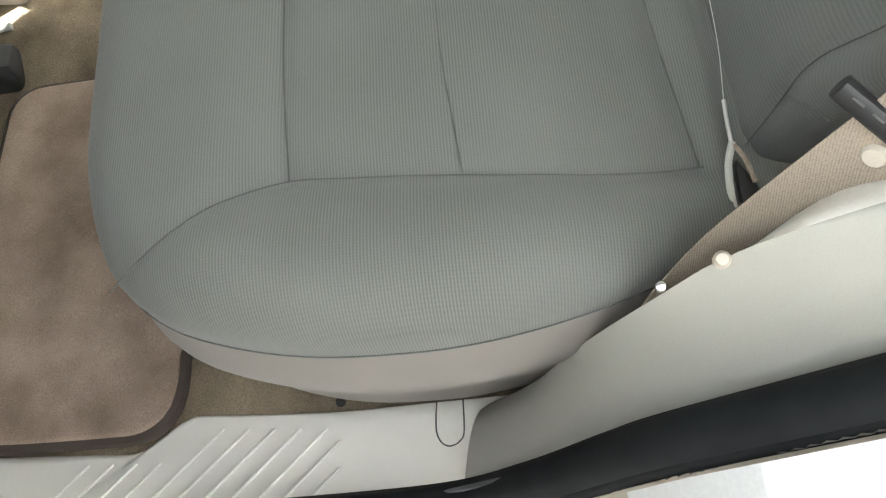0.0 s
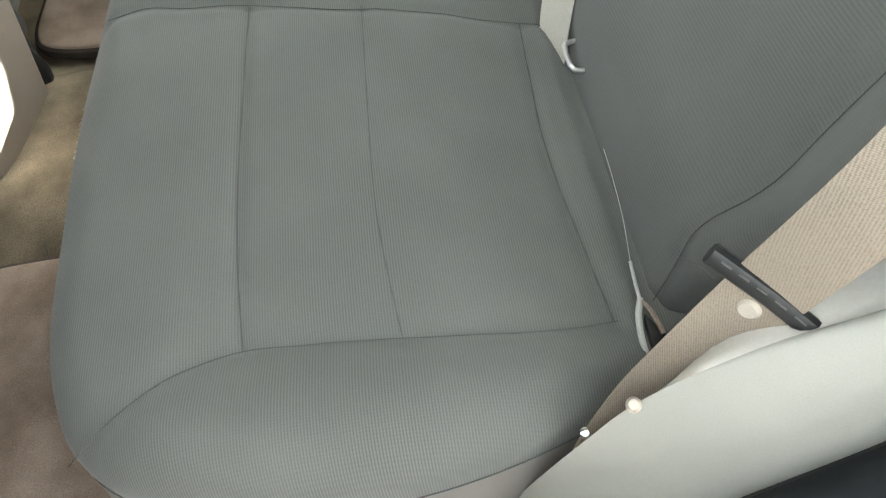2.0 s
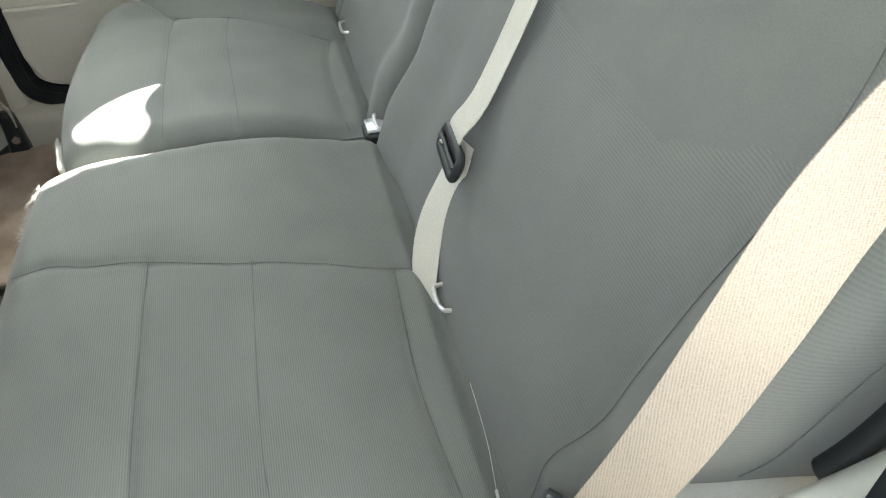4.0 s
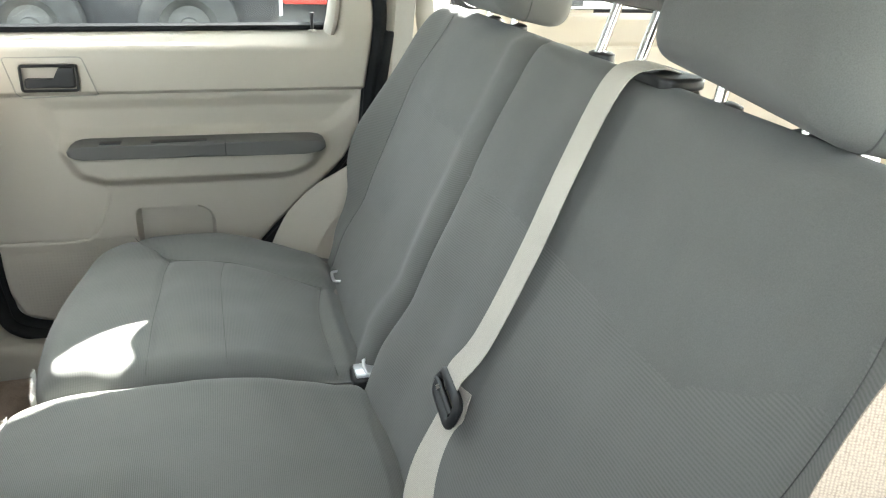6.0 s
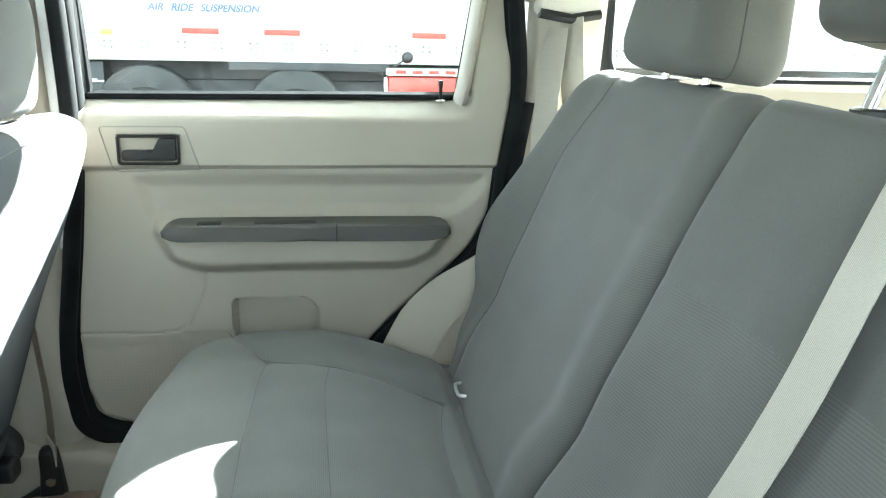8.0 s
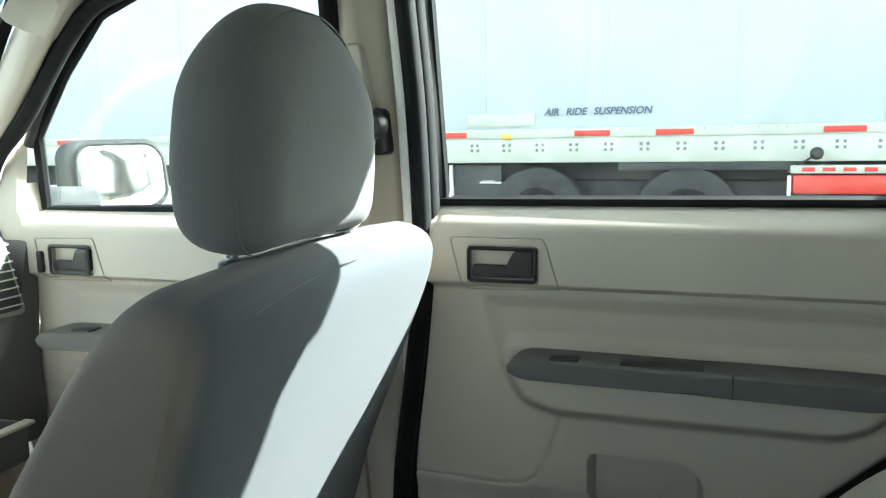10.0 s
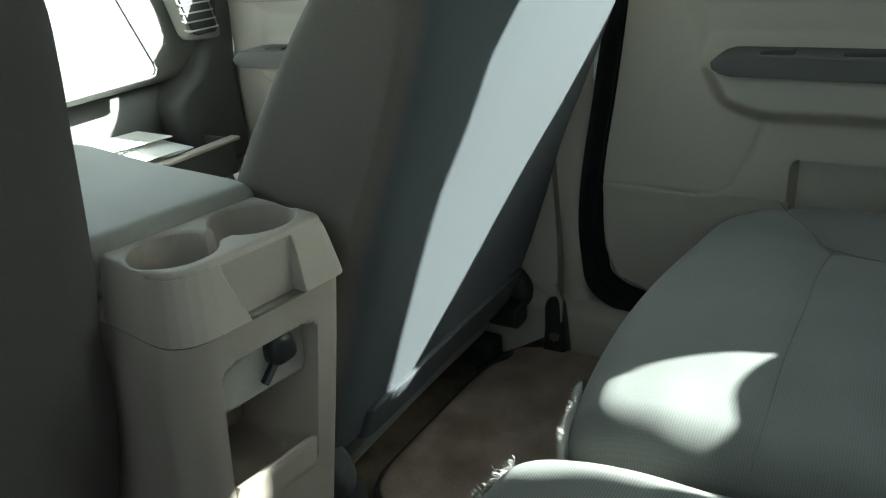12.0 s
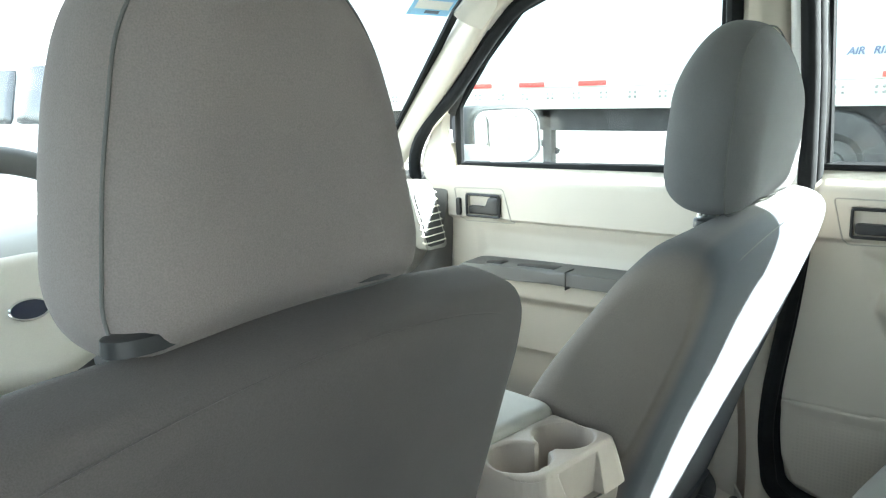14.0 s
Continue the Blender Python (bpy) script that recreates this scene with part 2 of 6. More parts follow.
def round_poly(pts, r, seg=6):
    """A polygon with each corner rounded; r is one radius or one for each corner."""
    P = [np.array(p, float) for p in pts]
    n = len(P)
    rs = r if isinstance(r, (list, tuple)) else [r] * n
    out = []
    for i in range(n):
        a, b, c = P[i - 1], P[i], P[(i + 1) % n]
        la, lc = np.linalg.norm(a - b), np.linalg.norm(c - b)
        q = min(rs[i], la * 0.49, lc * 0.49)
        p0, p1 = b + (a - b) / la * q, b + (c - b) / lc * q
        for k in range(seg + 1):
            t = k / seg
            out.append((1 - t) ** 2 * p0 + 2 * t * (1 - t) * b + t * t * p1)
    return np.array(out)


AX = {"x": (1, 2, 0), "y": (0, 2, 1), "z": (0, 1, 2)}


def puff(outline, axis, h0, h1, r, fn=None, n=160, rings=14, rs=6, sides=5, centre=None, r0=None):
    """A closed body: a flat outline, given in the two axes other than `axis`, drawn out from h0 to h1, its rims rounded by r."""
    O = resample(outline, n)
    c = np.array(centre if centre is not None else O.mean(0))
    L = np.linalg.norm(O - c, axis=1, keepdims=True)
    r0 = r if r0 is None else r0

    def inset(q):
        return c + (O - c) * (1 - np.minimum(q / np.maximum(L, 1e-6), 0.95))
    loops, hs = [], []
    for k in range(1, rings + 1):
        f = k / rings
        loops.append(c + (inset(r0) - c) * f), hs.append(h0)
    for k in range(1, rs + 1):
        a = math.pi / 2 * k / rs
        loops.append(inset(r0 * (1 - math.sin(a)))), hs.append(h0 + r0 * (1 - math.cos(a)))
    for k in range(1, sides + 1):
        loops.append(O), hs.append(h0 + r0 + (h1 - r - h0 - r0) * k / sides)
    for k in range(1, rs + 1):
        a = math.pi / 2 * k / rs
        loops.append(inset(r * (1 - math.cos(a)))), hs.append(h1 - r + r * math.sin(a))
    for k in range(rings - 1, 0, -1):
        f = k / rings
        loops.append(c + (inset(r) - c) * f), hs.append(h1)
    i, j, k3 = AX[axis]
    V = np.zeros((len(loops) * n + 2, 3))
    for m, (lp, h) in enumerate(zip(loops, hs)):
        V[m * n:(m + 1) * n, i], V[m * n:(m + 1) * n, j], V[m * n:(m + 1) * n, k3] = lp[:, 0], lp[:, 1], h
    e0, e1 = len(V) - 2, len(V) - 1
    V[e0, i], V[e0, j], V[e0, k3] = c[0], c[1], h0
    V[e1, i], V[e1, j], V[e1, k3] = c[0], c[1], h1
    F = []
    for m in range(len(loops) - 1):
        for q in range(n):
            w = (q + 1) % n
            F.append((m * n + q, m * n + w, (m + 1) * n + w, (m + 1) * n + q))
    last = (len(loops) - 1) * n
    for q in range(n):
        w = (q + 1) % n
        F.append((e0, w, q))
        F.append((e1, last + q, last + w))
    if fn is not None:
        V = fn(V)
    return V, F


def plate(outline, axis, h0, h1, r=0.002, fn=None, n=None):
    """A thin body with softened rims, for trims and plates."""
    return puff(outline, axis, h0, h1, r, fn, n=n or max(24, len(outline)), rings=2, rs=2, sides=1)


def box(x0, x1, y0, y1, z0, z1, r=0.004, seg=2):
    bm = bmesh.new()
    bmesh.ops.create_cube(bm, size=1, matrix=Matrix.LocRotScale(((x0 + x1) / 2, (y0 + y1) / 2, (z0 + z1) / 2), None, (x1 - x0, y1 - y0, z1 - z0)))
    if r:
        bmesh.ops.bevel(bm, geom=bm.edges[:], offset=r, segments=seg, affect="EDGES", profile=0.5)
    return bm


def turned(bm, m):
    bmesh.ops.transform(bm, matrix=m, verts=bm.verts)
    return bm


def lathe(profile, seg=32, m=None):
    """Profile (radius, height) turned about z."""
    bm = bmesh.new()
    rows = []
    for r, z in profile:
        rows.append([bm.verts.new((r * math.cos(2 * math.pi * k / seg), r * math.sin(2 * math.pi * k / seg), z)) for k in range(seg)] if r > 1e-6 else [bm.verts.new((0, 0, z))])
    for a, b in zip(rows, rows[1:]):
        for k in range(seg):
            q = (k + 1) % seg
            vs = [a[k % len(a)], a[q % len(a)], b[q % len(b)], b[k % len(b)]]
            u = []
            for v in vs:
                if v not in u:
                    u.append(v)
            if len(u) > 2:
                bm.faces.new(u)
    if m is not None:
        turned(bm, m)
    return bm


def sweep(path, section, up=(0, 0, 1), closed=False, wide=None):
    """Sweeps a section (pairs: sideways, up) along a path. wide: sideways directions, one for each point."""
    P = np.array(path, float)
    n, k = len(P), len(section)
    V, F = [], []
    for i in range(n):
        if closed:
            t = P[(i + 1) % n] - P[i - 1]
        else:
            t = P[min(i + 1, n - 1)] - P[max(i - 1, 0)]
        t = t / (np.linalg.norm(t) + 1e-9)
        if wide is not None:
            s = np.array(wide[i] if np.ndim(wide) > 1 else wide, float)
            s = s - t * s.dot(t)
            s /= np.linalg.norm(s)
            u = np.cross(s, t)
        else:
            s = np.cross(t, np.array(up, float))
            s /= np.linalg.norm(s) + 1e-9
            u = np.cross(s, t)
        for a, b in section:
            V.append(P[i] + s * a + u * b)
    m = n if closed else n - 1
    for i in range(m):
        for q in range(k):
            w, ii = (q + 1) % k, (i + 1) % n
            F.append((i * k + q, i * k + w, ii * k + w, ii * k + q))
    if not closed:
        F.append(tuple(range(k - 1, -1, -1)))
        F.append(tuple((n - 1) * k + q for q in range(k)))
    return np.array(V), F


def ring(r, seg=8, ry=None):
    ry = ry or r
    return [(r * math.cos(2 * math.pi * k / seg), ry * math.sin(2 * math.pi * k / seg)) for k in range(seg)]


def flat(w, t):
    """The section of a webbing: a flat band with soft rims."""
    return [(-w / 2, -t / 3), (-w / 2 + t, -t / 2), (w / 2 - t, -t / 2), (w / 2, -t / 3), (w / 2, t / 3), (w / 2 - t, t / 2), (-w / 2 + t, t / 2), (-w / 2, t / 3)]


def sm(a, b, v):
    t = np.clip((v - a) / (b - a), 0, 1)
    return t * t * (3 - 2 * t)


def ripple(P, amp, wl, seed):
    """Gentle unevenness of stretched cloth over a plan: waves in several directions."""
    rnd = random.Random(seed)
    out = np.zeros(len(P))
    for _ in range(9):
        a, k, ph = rnd.uniform(0, math.pi), 2 * math.pi / (wl * rnd.uniform(.6, 1.7)), rnd.uniform(0, 6.3)
        out += np.sin((P[:, 0] * math.cos(a) + P[:, 1] * math.sin(a)) * k + ph)
    return out * amp / 3


def seg_dist(P, a, b):
    a, b = np.array(a, float), np.array(b, float)
    t = np.clip(((P - a) @ (b - a)) / ((b - a) @ (b - a)), 0, 1)
    return np.linalg.norm(P - a - t[:, None] * (b - a), axis=1)


def poly_dist(P, line):
    d = np.full(len(P), 9.0)
    for a, b in zip(line, line[1:]):
        d = np.minimum(d, seg_dist(P, a, b))
    return d


def inside(P, poly):
    """Signed distance to a closed polygon, positive inside."""
    poly = np.array(poly, float)
    d = poly_dist(P, np.vstack([poly, poly[:1]]))
    c = np.zeros(len(P), bool)
    for a, b in zip(poly, np.roll(poly, -1, 0)):
        hit = ((a[1] > P[:, 1]) != (b[1] > P[:, 1])) & (P[:, 0] < (b[0] - a[0]) * (P[:, 1] - a[1]) / (b[1] - a[1] + 1e-12) + a[0])
        c ^= hit
    return np.where(c, d, -d)


def relief(outline, x, depth, cell=0.004, sign=1):
    """A moulded panel that faces -x (sign 1) or +x (-1): outline in y and z, relief depth(P) outwards from the door."""
    O = np.array(outline, float)
    y0, z0 = O.min(0)
    y1, z1 = O.max(0)
    ny, nz = int((y1 - y0) / cell) + 1, int((z1 - z0) / cell) + 1
    Y, Z = np.meshgrid(np.linspace(y0, y1, ny), np.linspace(z0, z1, nz), indexing="ij")
    P = np.stack([Y.ravel(), Z.ravel()], 1)
    ins = inside(P, O)
    D = depth(P) - 0.012 * (1 - sm(0, 0.012, ins))
    keep = (ins > -cell * 0.7).reshape(ny, nz)
    V = np.stack([x - sign * D, P[:, 0], P[:, 1]], 1)
    F = []
    for a in range(ny - 1):
        for b in range(nz - 1):
            if keep[a, b] and keep[a + 1, b] and keep[a, b + 1] and keep[a + 1, b + 1]:
                F.append((a * nz + b, (a + 1) * nz + b, (a + 1) * nz + b + 1, a * nz + b + 1))
    used = np.unique(np.array(F).ravel())
    re = np.full(len(V), -1)
    re[used] = np.arange(len(used))
    return V[used], [tuple(re[list(f)]) for f in F]


def rot(V, c, ax, deg):
    M = np.array(Matrix.Rotation(radians(deg), 3, ax))
    return (V - np.array(c)) @ M.T + np.array(c)


# ---------------------------------------------------------------- ground and the lot outside
def make_ground():
    bm = bmesh.new()
    bmesh.ops.create_grid(bm, x_segments=40, y_segments=40, size=400)
    for v in bm.verts:
        v.co.z = 0.0 if v.co.length < 40 else -0.05
    g = part("ground", bm, ASPHALT)
    tagged(g, "worn grey asphalt of a parking lot", "ground", kind="structure")


make_ground()
TX = 7.2           # the trailer's near side


def make_trailer():
    t = thing("semi_trailer", "white box semi trailer with red reflector tape on its rail", "trailer")
    part("body", box(TX, TX + 2.5, -7.5, 15.0, 1.22, 4.0, 0.02), TRAILER, t)
    part("side_rail", box(TX - 0.03, TX + 0.05, -7.5, 15.0, 0.98, 1.22, 0.008), RAIL, t, "dull metal side rail")
    part("rail_lip", box(TX - 0.045, TX - 0.03, -7.5, 15.0, 1.215, 1.30, 0.004), RAIL, t)
    # sheet joints with their covering strips
    for k in range(19):
        y = -6.9 + 1.17 * k
        part("joint_strip", box(TX - 0.008, TX + 0.002, y - 0.025, y + 0.025, 1.30, 3.95, 0.003), TRAILER, t)
    # rivets, far too many to count
    V, F = [], []
    for k in range(19):
        for z in np.arange(1.34, 3.9, 0.075):
            rivet_at(V, F, TX - 0.008, -6.9 + 1.17 * k, z)
    for y in np.arange(-7.4, 14.8, 0.075):
        rivet_at(V, F, TX - 0.045, y, 1.285)
    tagged(part("rivets", (V, F), RAIL, t, smooth=False), kind="stuff")
    for y in (2.79, 1.40, 0.66, -0.72, -1.45, -2.9, 5.05, 5.75, 4.3, 7.6, 9.8):
        part("reflector", box(TX - 0.052, TX - 0.044, y - 0.165, y + 0.165, 1.226, 1.278, 0.002), RED, t, "red reflector strip")
    part("reflector", box(TX - 0.052, TX - 0.044, 2.17, 2.27, 1.205, 1.255, 0.002), YELLOW, t, "amber reflector")
    # bolt groups on the rail
    V, F = [], []
    for k in range(67):
        y = -7.2 + 0.325 * k
        for dy in (-0.03, 0.03):
            for z in (1.10, 1.15):
                rivet_at(V, F, TX - 0.03, y + dy, z, 0.014, 0.012)
    tagged(part("rail_bolts", (V, F), BOLTS, t, smooth=False), kind="stuff")
    lamp = part("marker_lamp", lathe([(0, .05), (.035, .04), (.055, .01), (.05, -.03), (0, -.05)], 18, Matrix.Translation((TX - .16, -.50, 1.05)) @ Matrix.Rotation(radians(-90), 4, "Y")), BLACK, t, "black round side lamp")
    part("lamp_arm", sweep([(TX - .03, -.36, .95), (TX - .12, -.42, .985), (TX - .16, -.49, 1.04)], ring(.009, 6)), UNDER, lamp)
    # drilled flange below the rail
    part("flange", box(TX - .02, TX - .005, -.34, 1.16, .905, .985, .003), UNDER, t, "drilled steel flange")
    for k in range(15):
        part("flange_hole", lathe([(0, .002), (.018, .002), (.018, 0)], 10, Matrix.Translation((TX - .021, 1.10 - .098 * k, .942)) @ Matrix.Rotation(radians(-90), 4, "Y")), BLACK, t)
    # red rear bumper with its tape, and a white post
    bp = part("rear_bumper", box(TX - .10, TX + .25, -1.55, -.33, .70, .86, .02), RED, t, "red steel rear bumper")
    part("bumper_beam", box(TX - .08, TX + .25, -1.55, -.31, .875, .945, .01), RAIL, bp)
    for k in range(7):
        part("bumper_tape", box(TX - .088, TX - .078, -.50 - .16 * k, -.40 - .16 * k, .895, .928, .002), RED, bp)
    part("post", box(TX - .12, TX - .06, -.315, -.285, .60, .86, .006), WHITE, t, "white post")
    part("flap_print", box(TX + .035, TX + .045, 2.30, 2.52, .775, .79, .001), WHITEPL, t)
    part("flap_print", box(TX + .035, TX + .045, 2.36, 2.50, .795, .803, .001), WHITEPL, t)
    part("mud_flap", box(TX + .05, TX + .60, 2.30, 2.80, .25, .96, .01), BLACK, t, "black mud flap")
    part("flap_edge", box(TX + .0, TX + .05, 2.80, 2.83, .25, .96, .006), WHITEPL, t, "pale flap edge")
    part("chassis", box(TX + 0.3, TX + 2.2, -7.2, 14.6, 0.72, 0.98, 0.02), UNDER, t)
    part("suspension", box(TX + 0.25, TX + 2.2, -3.6, 2.2, 0.42, 0.80, 0.03), UNDER, t)
    for y in (1.93, 0.55):
        for x in (TX + 0.10, TX + 2.1):
            make_wheel(t, x, y)
    part("landing_leg", box(TX + 0.30, TX + 0.42, 5.0, 5.12, 0.05, 0.98, 0.01), UNDER, t)
    part("landing_leg", box(TX + 0.30, TX + 0.42, 5.55, 5.67, 0.45, 0.98, 0.01), UNDER, t)
    part("landing_foot", box(TX + 0.22, TX + 0.50, 4.92, 5.20, 0.0, 0.05, 0.01), UNDER, t)
    part("brace", turned(box(-0.03, 0.03, -0.7, 0.7, -0.03, 0.03, 0.005), Matrix.Translation((TX + 0.4, 5.6, 0.75)) @ Matrix.Rotation(radians(24), 4, "X")), UNDER, t)
    for wd, y in (("AIR", 1.86), ("RIDE", 1.655), ("SUSPENSION", 1.395)):
        letters(wd, 0.092, (TX - 0.012, y, 1.425), NAVY, t, name="word")
    part("plate", box(TX - 0.012, TX - 0.004, 1.95, 2.62, 1.33, 1.45, 0.002), RAIL, t)


def rivet_at(V, F, x, y, z, w=0.011, h=0.006):
    k = len(V)
    V += [(x, y - w, z - w), (x, y + w, z - w), (x, y + w, z + w), (x, y - w, z + w), (x - h, y - w * .5, z - w * .5), (x - h, y + w * .5, z - w * .5), (x - h, y + w * .5, z + w * .5), (x - h, y - w * .5, z + w * .5)]
    F += [(k + 4, k + 5, k + 6, k + 7)] + [(k + a, k + (a + 1) % 4, k + 4 + (a + 1) % 4, k + 4 + a) for a in range(4)]


def make_wheel(t, x, y, r=0.47, w=0.26, tread=TYRE, s=-1, z=None):
    m = Matrix.Translation((x, y, r if z is None else z)) @ Matrix.Rotation(radians(90 * s), 4, "Y")
    wh = part("wheel", lathe([(r * .58, -w / 2), (r * .80, -w / 2), (r * .97, -w * .42), (r, -w * .3), (r, w * .3), (r * .97, w * .42), (r * .80, w / 2), (r * .58, w / 2), (r * .56, 0), (r * .58, -w / 2)], 40, m), tread, t, "black tyre")
    part("rim", lathe([(0, w * .30), (r * .18, w * .30), (r * .20, w * .12), (r * .42, w * .05), (r * .50, w * .30), (r * .58, w * .48), (r * .60, w * .40), (r * .58, -w * .3), (0, -w * .3)], 32, m), STEEL, wh, "grey steel rim")


def letters(text, size, at, material, parent, rx=90, rz=-90, shear=0.25, name="lettering"):
    cu = bpy.data.curves.new(name, "FONT")
    cu.body, cu.size, cu.shear, cu.extrude, cu.offset = text, size, shear, 0.001, 0.0025
    ob = new("tmp_text", cu)
    bpy.context.view_layer.update()
    me = bpy.data.meshes.new_from_object(ob.evaluated_get(bpy.context.evaluated_depsgraph_get()))
    bpy.data.objects.remove(ob)
    me.transform(pose(*at, rx, 0, rz))
    me.materials.clear()
    me.materials.append(material)
    o = new(name, me)
    o.parent = parent
    return o


make_trailer()


def make_suv(name, x, y, deg, paint, label):
    """A parked sport utility car: its rear end towards -y before turning."""
    t = thing(name, label, "car")
    low = round_poly([(-2.2, .35), (-2.25, .95), (-2.1, 1.05), (1.1, 1.08), (2.0, .98), (2.2, .80), (2.2, .38)], [.1, .2, .1, .1, .3, .2, .1])
    cab = round_poly([(-2.15, 1.0), (-1.95, 1.62), (-1.6, 1.74), (0.1, 1.74), (0.5, 1.62), (1.15, 1.05)], [.05, .15, .2, .3, .3, .05])
    M = Matrix.Translation((x, y, 0)) @ Matrix.Rotation(radians(deg), 4, "Z")

    def mv(V):
        return np.array([M @ Vector(v) for v in V])

    def tap(V):
        V = V.copy()
        V[:, 0] *= 1 - 0.22 * sm(1.0, 1.75, V[:, 2])
        return mv(V)
    part("body", puff(low, "x", -0.9, 0.9, 0.12, mv, n=90, rings=5), paint, t)
    part("cabin", puff(cab, "x", -0.84, 0.84, 0.10, tap, n=90, rings=5), paint, t)
    for a, b, c, d in ((-1.85, -1.15, 1.10, 1.55), (-1.08, -0.22, 1.10, 1.60), (-0.15, 0.55, 1.10, 1.58)):
        for s in (-1, 1):
            q = round_poly([(a, c), (a + .1, d), (b - (.25 if b > .5 else .03), d), (b, c)], .04)
            V, F = plate(q, "x", -0.01, 0.01, 0.003)
            V[:, 0] += s * 0.845 - s * 0.845 * 0.22 * sm(1.0, 1.75, V[:, 2]) + s * 0.012
            part("window", (mv(V), F), CARGLASS, t, "dark side window")
    for s, q in ((1, [(0.62, 1.60), (1.10, 1.12)]), (-1, [(-2.0, 1.58), (-2.14, 1.15)])):
        (a, b), (c, d) = q
        V = np.array([(-.58, a, b), (.58, a, b), (.74, c, d), (-.74, c, d)]) + np.array([0, s * .03, .02])
        part("windscreen" if s > 0 else "rear_window", (mv(V), [(0, 1, 2, 3)]), CARGLASS, t)
    for yy in (-1.35, 1.35):
        for xx in (-.80, .80):
            p = M @ Vector((xx, yy, 0))
            make_wheel(t, p.x, p.y, 0.36, 0.22, TYRE, -1 if xx < 0 else 1)
    for s in (-1, 1):
        part("headlight", (mv(plate(round_poly([(s * .5, .72), (s * .82, .74), (s * .84, .90), (s * .55, .86)], .03), "y", 2.08, 2.19, 0.01)[0]), plate(round_poly([(s * .5, .72), (s * .82, .74), (s * .84, .90), (s * .55, .86)], .03), "y", 2.08, 2.19, 0.01)[1]), CHROME, t)
        part("tail_lamp", turned(box(s * .78 - .07, s * .78 + .07, -2.27, -2.15, .85, 1.12, .02), M), RED, t)
    return t


make_suv("parked_suv", 3.55, 8.0, 4, WHITE, "white sport utility car parked ahead on the lot")


# ---------------------------------------------------------------- the car: shell
MID = .02          # the car's middle


def sx(x, side):
    return x if side > 0 else 2 * MID - x


def tumble(points, x0=.745):
    """Points of the side in y and z, given on an upright plane, slid along the camera's sight lines to the glass that
    leans inwards: x, y, z.
    """
    out = []
    for a, b in points:
        k = max(0.0, (b - 1.18) / .36)
        f = (x0 - .06 * k + .275) / (x0 + .275)
        out.append((x0 - .06 * k, .30 + (a - .30) * f, 1.282 + (b - 1.282) * f))
    return out


APERTURE = [(.682, 1.50), (.668, 1.30), (.664, 1.10), (.680, .95), (.703, .78), (.699, .69), (.68, .635), (.60, .61), (.45, .60), (.33, .61), (.265, .67), (.215, .745),
            (.185, .785), (.110, .853), (.040, .918), (.004, .985), (-.008, 1.08), (-.026, 1.20), (-.020, 1.32), (-.002, 1.46), (.05, 1.555), (.16, 1.578), (.40, 1.581), (.58, 1.572), (.658, 1.548)]
FRONT_AP = [(.792, 1.490), (.783, 1.30), (.779, 1.10), (.835, .80), (.88, .68), (.96, .61), (1.10, .60), (1.30, .62), (1.42, .72), (1.455, .83), (1.375, .97), (1.385, 1.04), (1.437, 1.156), (1.405, 1.243),
            (1.332, 1.312), (1.202, 1.458), (1.09, 1.500), (.96, 1.520), (.860, 1.526), (.812, 1.516)]
RWIN = [(.645, 1.182), (.652, 1.30), (.662, 1.46), (.655, 1.515), (.615, 1.542), (.40, 1.556), (.10, 1.556), (.026, 1.530), (.022, 1.44), (.041, 1.32), (.064, 1.186)]
FWIN = [(1.345, 1.160), (1.350, 1.285), (1.285, 1.38), (1.205, 1.468), (1.12, 1.50), (1.04, 1.517), (.88, 1.531), (.835, 1.522), (.812, 1.48), (.81, 1.40), (.80, 1.170)]


